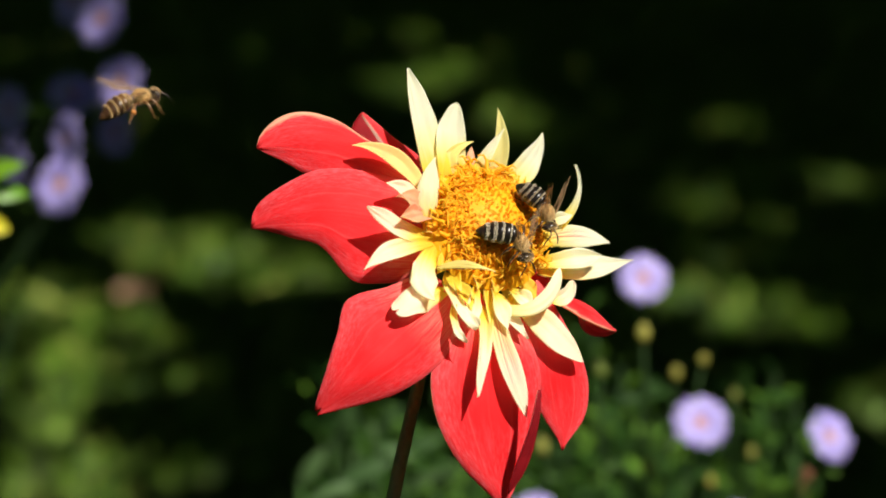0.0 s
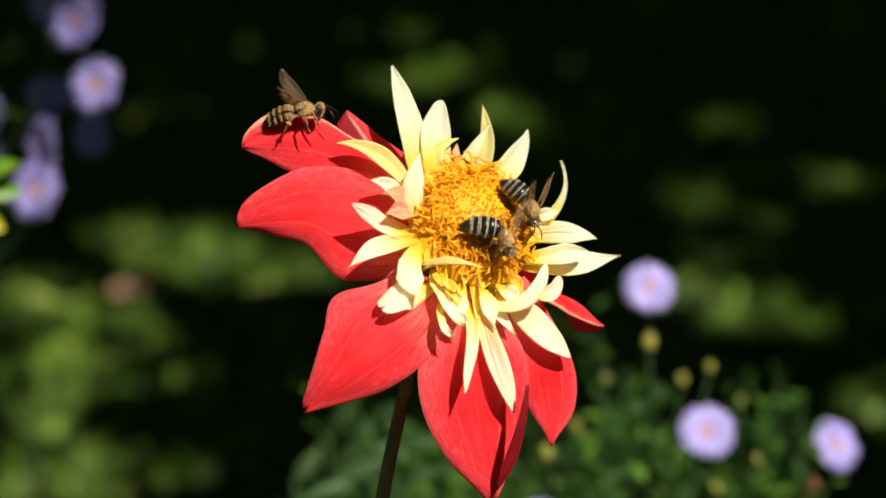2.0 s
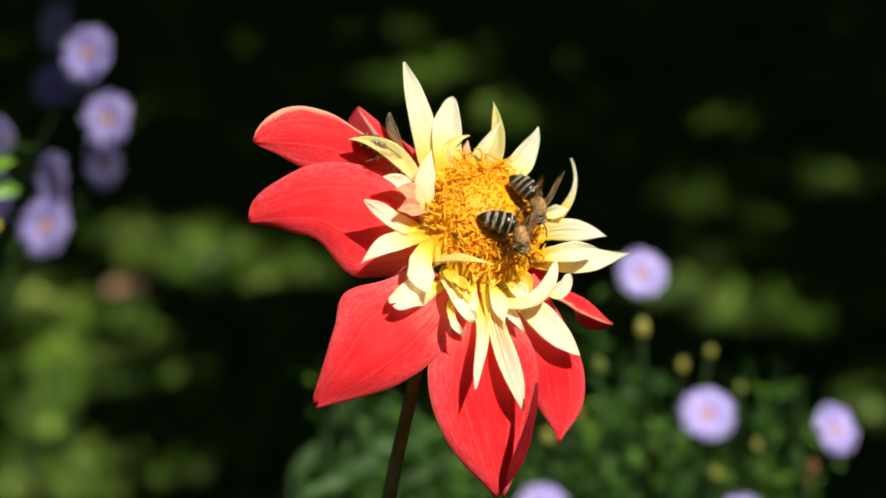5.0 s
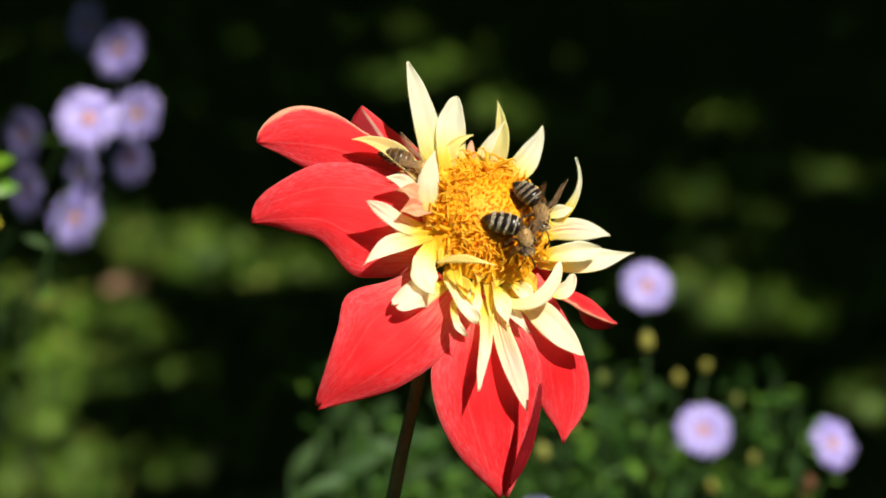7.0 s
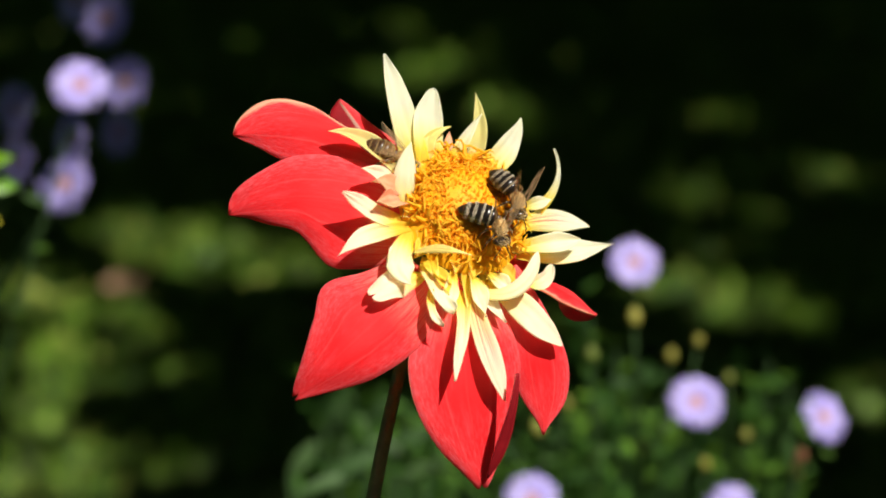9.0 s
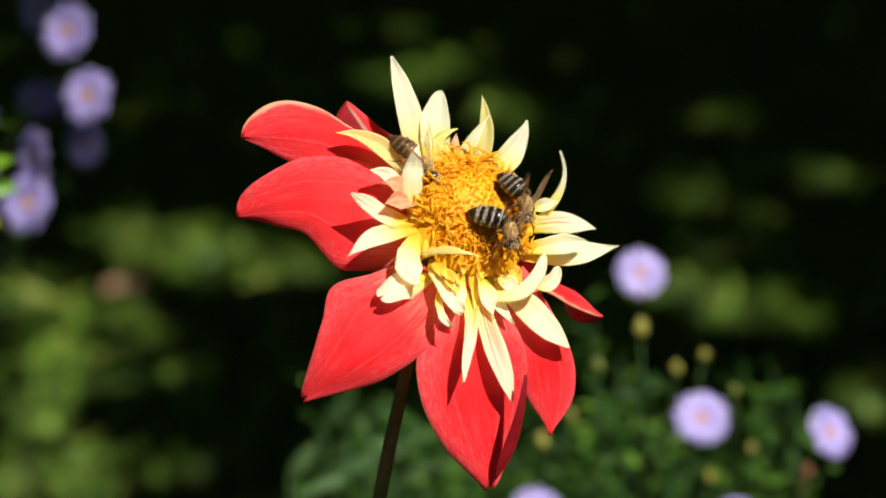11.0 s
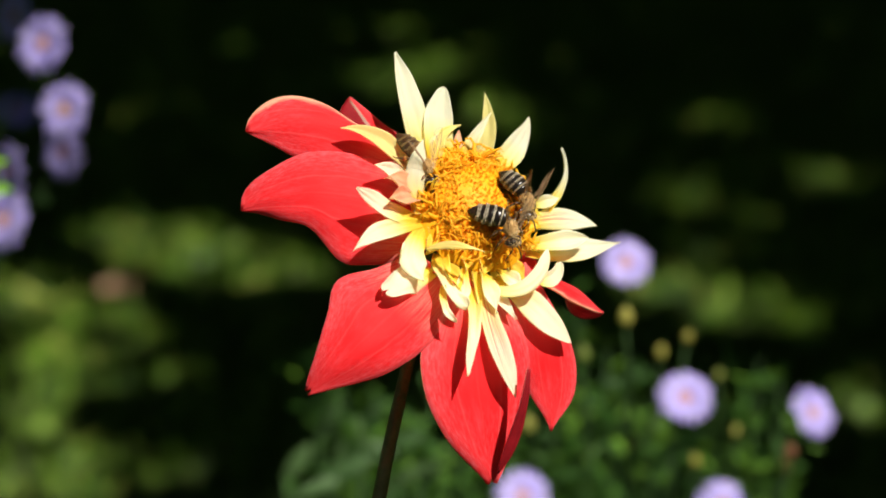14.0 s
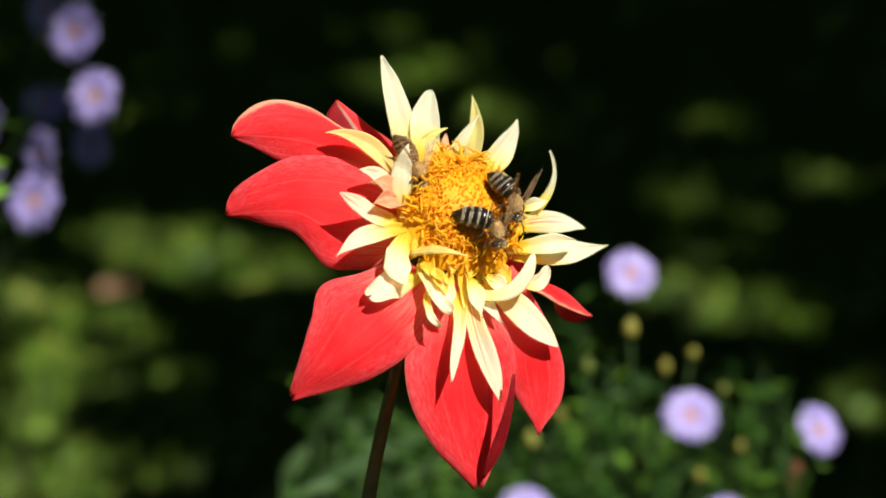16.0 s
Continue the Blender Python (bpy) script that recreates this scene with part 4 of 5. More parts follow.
        for t, e in steps:
            v += ring(max(0, min(1, t)), e)
        for r in range(len(steps) - 1):
            for k in range(20):
                f.append((r * 20 + k, r * 20 + (k + 1) % 20, (r + 1) * 20 + (k + 1) % 20, (r + 1) * 20 + k))
        seg = part("abdomen_plate", mesh_of("abdomen_plate", v, f, CHITIN if dark else (AMBER if i < 2 else BROWN)), abd)
        if 0 < i < 5 or (not dark and i < 5):
            sp = []
            for k in range(420 if dark else 300):
                t = a + rng.uniform(0.0, (0, 0.12, 0.30, 0.46, 0.52)[i] if dark else 0.22) * (b - a) if i else a + rng.uniform(0.05, 0.8) * (b - a)
                an = rng.uniform(-0.35, math.pi + 0.35)
                r = radius(t) * (1.0 if dark else 0.9) + 0.00004
                n = Vector((0, math.cos(an), math.sin(an)))
                sp.append((Vector((-0.0002 - length * t, r * 1.04 * n.y, -0.0009 * t * t * 1.6 + r * 0.92 * n.z)), n))
            tagged(new("hair_band", mesh_of("hair_band", *hairs(sp, 0.00032 if dark else 0.00042, 0.00006, rng, (-2.2, 0, 0), 0.3), (BAND if dark else DULL_BAND) if i else TAWNY, False)), "pale hair band").parent = abd
    # legs
    for sgn in (-1, 1):
        for x, kx, fx, out in ((0.0012, 0.0018, 0.0030, 0.0030), (0.0001, 0.0000, 0.0006, 0.0040), (-0.0011, -0.0028, -0.0050, 0.0036)):
            knee = Vector((kx, out * 0.62 * sgn, -0.0006))
            shin = Vector(((kx + fx) / 2 + (fx - kx) * 0.15, out * 0.92 * sgn, -0.0022))
            foot = Vector((fx, out * sgn, -0.0034))
            toe = foot + Vector((0.0005 if fx > 0 else -0.0006, 0.0004 * sgn, -0.0001))
            hind = fx < -0.003
            pts = [Vector((x, 0.0009 * sgn, -0.0012)), (Vector((x, 0.0009 * sgn, -0.0012)) + knee) / 2 + Vector((0, 0, 0.0003)), knee, (knee + shin) / 2, shin, foot, toe]
            rad = [0.00028, 0.00034, 0.00022, 0.00042 if hind else 0.00026, 0.00034 if hind else 0.00018, 0.00012, 0.00006]
            if hind and not dark:
                basket = ball(0.0007, 0.00038, 0.0005, 7, 9)
                part("pollen_basket", mesh_of("pollen_basket", *basket, POLLEN), root, Matrix.Translation(knee.lerp(shin, 0.6) + Vector((0, 0.0003 * sgn, 0))) @ pose(0, 0, 0, 0, 40, 0), "orange pollen load")
            leg = part("leg", mesh_of("leg", *tube(pts, rad, 7), BROWN if dark else AMBER), root)
            sp = []
            for k in range(60):
                t = rng.random()
                sp.append((knee.lerp(shin, t), Vector((rng.uniform(-1, 1), rng.uniform(-1, 1), rng.uniform(-1, 1)))))
            part("leg_hair", mesh_of("leg_hair", *hairs(sp, 0.0006, 0.00004, rng), TAWNY, False), leg)
    # wings
    wings = []
    for sgn in (-1, 1):
        for kind, ln, wd, x in (("forewing", 0.0092, 0.0029, 0.0007), ("hindwing", 0.0064, 0.0021, -0.0006)):
            v, f = [], []
            n = 14
            for i in range(n + 1):
                t = i / n
                lead = -wd * 0.10 * math.sin(math.pi * t) + wd * 0.10 * t
                trail = wd * (0.05 + 0.95 * math.sin(math.pi * min(1, t * 0.93 + 0.03)) ** 0.75 * (0.35 + 0.65 * t) / 0.85)
                for j in range(5):
                    s = j / 4
                    v.append(Vector((-(lead + (trail - lead) * s), ln * t, 0.00012 * math.sin(s * 9 + t * 5))))
            for i in range(n):
                for j in range(4):
                    f.append((i * 5 + j, i * 5 + j + 1, i * 5 + j + 6, i * 5 + j + 5))
            if sgn < 0:
                v = [Vector((q.x, -q.y, q.z)) for q in v]
            wing = part(kind, mesh_of(kind, v, f, WING), root, None, "clear brownish veined wing")
            vein = []
            for col, end in ((0, n), (1, n - 2), (2, n - 3), (3, n - 5)):
                line = [v[i * 5 + col] for i in range(0, end + 1)]
                vein.append(tube(line, [0.00004 * (1.6 if col == 0 else 1.0)] * len(line), 4, False))
            for i, j in ((6, 1), (9, 1), (10, 2), (7, 2), (11, 0), (5, 2)):
                vein.append(tube([v[i * 5 + j], v[(i + 1) * 5 + j + 1]], [0.00003, 0.00003], 4, False))
            part("venation", mesh_of("venation", *joined(vein), VEIN), wing)
            wings.append((wing, sgn, x, kind))
    for wing, sgn, x, kind in wings:
        wing.matrix_basis = wing_pose(sgn, x, 82 if twist and sgn < 0 else raised, kind, (twist + 14 * (kind == "hindwing")) if sgn > 0 else 0)
    return root, wings


def wing_pose(sgn, x, raised, kind, twist=0):
    """The wing's root on the thorax: raised 0 lies back over the abdomen, 90 stands up."""
    sweep = 62 - 0.45 * raised + (-2 if kind == "hindwing" else 0)
    return pose(x, 0.0013 * sgn, 0.0012) @ pose(0, 0, 0, sgn * raised * 0.9, 0, 0) @ pose(0, 0, 0, 0, 0, sgn * sweep) @ pose(0, 0, 0, 0, twist, 0)


def set_on(p, ahead, up):
    """The pose of a bee in the flower head's axes: place in millimetres, heading and back."""
    x = Vector(ahead).normalized()
    z = Vector(up)
    z = (z - x * z.dot(x)).normalized()
    m = Matrix((x, z.cross(x), z)).transposed().to_4x4()
    return Matrix.Translation(mm(p)) @ m


visitor, visitor_wings = make_bee("tawny honeybee with raised wings landing on the red dahlia", 70, 8, 0, False)
feeder, _ = make_bee("honeybee with black and silver banded abdomen feeding on the dahlia centre", 24, 10, 63, True, 55, 0.0088)
partner, _ = make_bee("brown banded honeybee feeding at the rim of the dahlia centre", 26, 10, 30, True, 68, 0.0072)


# ---- asters ----
def aster_petal_mesh(k):
    r = random.Random(k)
    rows, verts, faces = 6, [], []
    ln, wd = 0.0088 * r.uniform(0.92, 1.06), 0.00105
    for i in range(rows + 1):
        t = i / rows
        w = wd * (0.35 + 0.65 * math.sin(math.pi * min(0.93, t * 0.8 + 0.13)))
        z = 0.0006 + 0.0016 * math.sin(t * 2.2) - 0.0012 * t * t + r.uniform(-1, 1) * 0.0002
        for s in (-1, 0, 1):
            verts.append((0.0026 + ln * t, w * s, z + 0.00015 * s * s))
    for i in range(rows):
        for j in range(2):
            faces.append((i * 3 + j, i * 3 + 3 + j, i * 3 + 4 + j, i * 3 + 1 + j))
    return mesh_of("petal", verts, faces, LILAC)


ASTER_PETALS = [aster_petal_mesh(k) for k in range(4)]


def leaf_mesh(ln, wd, k, material=None):
    rows, verts, faces = 6, [], []
    for i in range(rows + 1):
        t = i / rows
        w = wd * math.sin(math.pi * (0.06 + 0.92 * t)) ** 0.8
        for s in (-1, 0, 1):
            verts.append((ln * t, w * s, ln * (0.25 * t - (0.28 + 0.05 * k) * t * t) + w * 0.3 * s * s))
    for i in range(rows):
        for j in range(2):
            faces.append((i * 3 + j, i * 3 + 3 + j, i * 3 + 4 + j, i * 3 + 1 + j))
    return mesh_of("leaf", verts, faces, material or LEAF)


ASTER_LEAVES = [leaf_mesh(0.008, 0.0013, 0), leaf_mesh(0.006, 0.0012, 1), leaf_mesh(0.010, 0.0014, 2)]


def flower_disc_mesh():
    v, f = ball(0.0012, 0.0032, 0.0032, 6, 14)
    v = [Vector((q.y, q.z, q.x + 0.0009 + 0.0003 * noise.noise(q * 1500))) for q in v]
    return mesh_of("flower_head", v, f, ASTER_DISC)


ASTER_DISC_MESH = flower_disc_mesh()


def bud_mesh(material):
    v, f = ball(0.0042, 0.0030, 0.0030, 7, 10, (0, 0, 0), -0.2)
    return mesh_of("bud", [Vector((q.y, q.z, q.x)) for q in v], f, material)


BUD_MESH, OLD_BUD_MESH = bud_mesh(BUD), bud_mesh(OLD_BUD)


def aim(p, n, turn=0.0, size=1.0):
    z = Vector(n).normalized()
    x = z.orthogonal().normalized()
    return Matrix.Translation(p) @ Matrix((x, z.cross(x), z)).transposed().to_4x4() @ pose(0, 0, 0, 0, 0, turn) @ Matrix.Scale(size, 4)


class AsterPlant:
    """A clump of aster stems from one root, with flower heads, buds and narrow leaves."""

    def __init__(self, base, label, seed):
        self.base, self.rng = Vector(base), random.Random(seed)
        self.root = tagged(new("aster_plant"), label, "aster", group="lilac asters")
        self.root.location = self.base
        self.leaves, self.rest = 0, []

    def stem(self, top, leafy, ahead=(0, 0, 0), loose=0.0):
        rng = self.rng
        end = Vector(top) - self.base
        foot = Vector((rng.uniform(-0.03, 0.03), rng.uniform(-0.03, 0.03), -0.01))
        path = smooth_line([foot, foot.lerp(end, 0.4) + Vector((rng.uniform(-1, 1), rng.uniform(-1, 1), 0)) * 0.012,
                            foot.lerp(end, 0.8) + Vector((rng.uniform(-1, 1), rng.uniform(-1, 1), 0)) * 0.008 - Vector(ahead) * 0.01, end - Vector(ahead) * 0.001], 5)
        part("stem", mesh_of("stem", *tube(path, [0.0011 - 0.0005 * i / (len(path) - 1) for i in range(len(path))], 6), ASTER_STEM), self.root)
        for k in range(leafy):
            t = 0.62 + 0.37 * (k + rng.random()) / max(1, leafy)
            i = min(len(path) - 2, int(t * (len(path) - 1)))
            p = path[i].lerp(path[i + 1], t * (len(path) - 1) - i)
            self.leaf(p + Vector((rng.gauss(0, 1), rng.gauss(0, 1), rng.gauss(0, 1))) * loose, k * 137.5 + rng.uniform(-20, 20))
        return path

    def leaf(self, p, turn):
        rng = self.rng
        me = rng.choice(ASTER_LEAVES)
        m = Matrix.Translation(p) @ pose(0, 0, 0, 0, 0, turn) @ pose(0, 0, 0, rng.uniform(-40, 40), rng.uniform(-55, 15), 0) @ Matrix.Scale(rng.uniform(0.7, 1.25), 4)
        self.leaves += 1
        if self.leaves <= 290:
            part("leaf", me, self.root, m)
        else:
            self.rest.append(([m @ v.co for v in me.vertices], [tuple(f.vertices) for f in me.polygons]))

    def finish(self):
        """Joins the leaves past those that are parts of their own."""
        if self.rest:
            tagged(part("foliage", mesh_of("foliage", *joined(self.rest), LEAF_MASS), self.root), "dense small green leaves", kind="stuff")

    def flower(self, top, facing, size=1.0, leafy=6):
        rng = self.rng
        n = Vector(facing).normalized()
        self.stem(top, leafy, n)
        p = Vector(top) - self.base
        fl = part("flower_head", ASTER_DISC_MESH, self.root, aim(p, n, rng.uniform(0, 360), size), "lilac aster head with a small mauve disc")
        count = 30
        for k in range(count):
            part("petal", ASTER_PETALS[k % 4], fl, pose(0, 0, 0.0003 * (k % 2), 0, rng.uniform(-9, 6), 360 * k / count + rng.uniform(-4, 4)))

    def bud(self, top, size=1.0, leafy=5, mesh=None):
        self.stem(top, leafy, (0, 0, 1))
        part("bud", mesh or BUD_MESH, self.root, aim(Vector(top) - self.base, (self.rng.uniform(-0.3, 0.3), self.rng.uniform(-0.3, 0.3), 1), 0, size), "withered orange-brown bud" if mesh else "round green and yellowish bud")

    def foliage(self, low, high, count):
        """Side shoots with leaves between two corners of a box."""
        rng = self.rng
        for k in range(count):
            top = Vector([rng.uniform(a, b) for a, b in zip(low, high)])
            self.stem(top, 80, loose=0.008)


left_asters = AsterPlant((-0.620, 1.050, 0.000), "lilac aster clump with many open heads on leafy stems", 3)
left_asters.flower((-0.129, 0.930, 0.739), (-0.45, -0.75, 0.45), 0.95)
left_asters.flower((-0.122, 0.923, 0.716), (-0.45, -0.75, 0.45), 0.95)
left_asters.flower((-0.130, 0.966, 0.685), (-0.65, -0.7, 0.2), 0.95)
left_asters.flower((-0.140, 0.907, 0.698), (-0.75, -0.6, 0.25), 0.95)
left_asters.flower((-0.143, 0.901, 0.682), (-0.45, -0.75, 0.45), 1.0)
left_asters.flower((-0.170, 0.959, 0.696), (-0.65, -0.7, 0.2), 0.95)
left_asters.flower((-0.167, 0.942, 0.679), (-0.75, -0.6, 0.25), 0.95)
left_asters.flower((-0.147, 0.982, 0.735), (-0.65, -0.7, 0.2), 0.95)
left_asters.foliage((-0.204, 0.959, 0.672), (-0.179, 0.993, 0.731), 4)
front_aster = AsterPlant((-0.300, 0.720, 0.000), "lilac aster on a long bending stem", 4)
front_aster.flower((-0.150, 0.989, 0.694), (0.05, -0.60, 0.80), 0.95)
tall_aster = AsterPlant((0.085, 0.930, 0.000), "single lilac aster on a slender stem with buds", 5)
tall_aster.flower((0.070, 0.834, 0.668), (0.1, -0.75, 0.65), 0.8)
tall_aster.bud((0.070, 0.828, 0.650), 0.85)
tall_aster.bud((0.056, 0.843, 0.631), 0.9)
low_asters = AsterPlant((0.070, 1.000, 0.000), "low lilac aster clump with green buds and narrow leaves", 7)
low_asters.flower((0.090, 0.818, 0.620), (0.1, -0.75, 0.65), 0.88)
low_asters.flower((0.138, 0.835, 0.608), (0.5, -0.6, 0.6), 0.85)
low_asters.flower((0.033, 0.826, 0.579), (0.1, -0.75, 0.65), 0.9)
low_asters.flower((0.108, 0.843, 0.568), (0.1, -0.75, 0.65), 0.9)
low_asters.bud((0.093, 0.844, 0.634), 0.65)
low_asters.bud((0.086, 0.870, 0.619), 0.7)
low_asters.bud((0.110, 0.886, 0.604), 0.6)
low_asters.bud((0.074, 0.832, 0.598), 0.8)
low_asters.bud((0.036, 0.853, 0.597), 0.85)
low_asters.bud((0.130, 0.831, 0.595), 0.8, mesh=OLD_BUD_MESH)
low_asters.bud((0.129, 0.836, 0.587), 0.75)
low_asters.bud((0.048, 0.883, 0.595), 0.7)
low_asters.bud((0.114, 0.861, 0.591), 0.6)
low_asters.bud((0.101, 0.876, 0.573), 0.6)
low_asters.foliage((-0.048, 0.884, 0.503), (0.052, 0.990, 0.586), 46)
low_asters.foliage((0.053, 0.858, 0.503), (0.142, 0.990, 0.600), 46)
left_asters.finish()
front_aster.finish()
tall_aster.finish()
low_asters.finish()


def make_leafy_shoot():
    rng = random.Random(8)
    root = tagged(new("leafy_shoot"), "bright green leafy shoot with one yellow leaf", "plant")
    root.location = (-0.169, 0.766, 0.000)
    b = root.location.copy()
    top = Vector((-0.149, 0.766, 0.719)) - b
    path = smooth_line([(0, 0, -0.01), top * 0.5 + Vector((-0.01, 0, 0)), top], 6)
    part("stem", mesh_of("stem", *tube(path, [0.002 - 0.001 * i / (len(path) - 1) for i in range(len(path))], 7), ASTER_STEM), root)
    big = leaf_mesh(0.017, 0.0032, 1, BRIGHT_LEAF)
    for dz, turn, up in ((0.006, -8, -18), (0.001, 12, 4), (0.004, 170, -10), (-0.002, 200, 0), (0.0, -75, -20), (-0.02, 100, 0)):
        part("leaf", big, root, Matrix.Translation(top + Vector((0, 0, dz))) @ pose(0, 0, 0, 62, up, turn))
    part("leaf", leaf_mesh(0.011, 0.0034, 1, YELLOW_LEAF), root, Matrix.Translation(top + Vector((0, 0, -0.008))) @ pose(0, 0, 0, 62, 15, -10), "yellow leaf")


make_leafy_shoot()


def make_broad_plant():
    """A low plant with broad grey-green leaves among the asters."""
    root = tagged(new("broad_leaved_plant"), "low plant with broad grey-green leaves below the dahlia", "plant")
    root.location = (-0.045, 0.960, 0.000)
    b = root.location.copy()
    rng = random.Random(12)
    for at, lean, ln, wd in (
        ((-0.028, 0.828, 0.597), 25, 0.0227, 0.0034),
        ((-0.019, 0.863, 0.604), 50, 0.0151, 0.0029),
        ((-0.038, 0.899, 0.589), 60, 0.0166, 0.0035),
        ((-0.049, 0.874, 0.580), 55, 0.0179, 0.0032),
        ((-0.008, 0.850, 0.599), 20, 0.0157, 0.0031),
        ((-0.038, 0.824, 0.591), 15, 0.0211, 0.0026),
        ((-0.007, 0.827, 0.595), 35, 0.0170, 0.0026),
        ((-0.033, 0.848, 0.595), 60, 0.0099, 0.0027),
        ((-0.018, 0.867, 0.588), -20, 0.0127, 0.0025),
        ((-0.027, 0.888, 0.587), 100, 0.0130, 0.0028),
        ((0.001, 0.855, 0.585), 60, 0.0142, 0.0027),
    ):
        mid = Vector(at) - b
        a = radians(lean)
        x = (Vector((math.cos(a), 0.25 * rng.uniform(-1, 1), math.sin(a)))).normalized()
        z = Vector((0.3 + 0.5 * rng.uniform(-1, 1), -0.6, 0.6 + 0.3 * rng.uniform(-1, 1)))
        z = (z - x * z.dot(x)).normalized()
        foot = mid - x * ln * 0.5
        m = Matrix.Translation(foot) @ Matrix((x, z.cross(x), z)).transposed().to_4x4()
        part("leaf", leaf_mesh(ln, wd, 0, BROAD_LEAF), root, m)
        low = Vector((foot.x * 0.3, foot.y * 0.3, -0.01))
        path = smooth_line([low, low.lerp(foot, 0.6) + Vector((0, 0, 0.03)), foot], 5)
        part("stem", mesh_of("stem", *tube(path, [0.0014 - 0.0007 * i / (len(path) - 1) for i in range(len(path))], 6), ASTER_STEM), root)


make_broad_plant()


# ---- what moves ----
def head_pose(x, y, z, rx, ry, rz):
    """The pose of the flower head: millimetres and degrees away from rest, in its own axes."""
    return HEAD @ pose(x * 0.001, y * 0.001, z * 0.001, rx, ry, rz)


def swing(plant, dx, dy, height):
    """The pose of a plant whose top, at that height, has swayed by dx, dy metres about its root."""
    q = Vector((0, 0, 1)).rotation_difference(Vector((dx, dy, height)).normalized())
    return Matrix.Translation(plant.base) @ q.to_matrix().to_4x4()


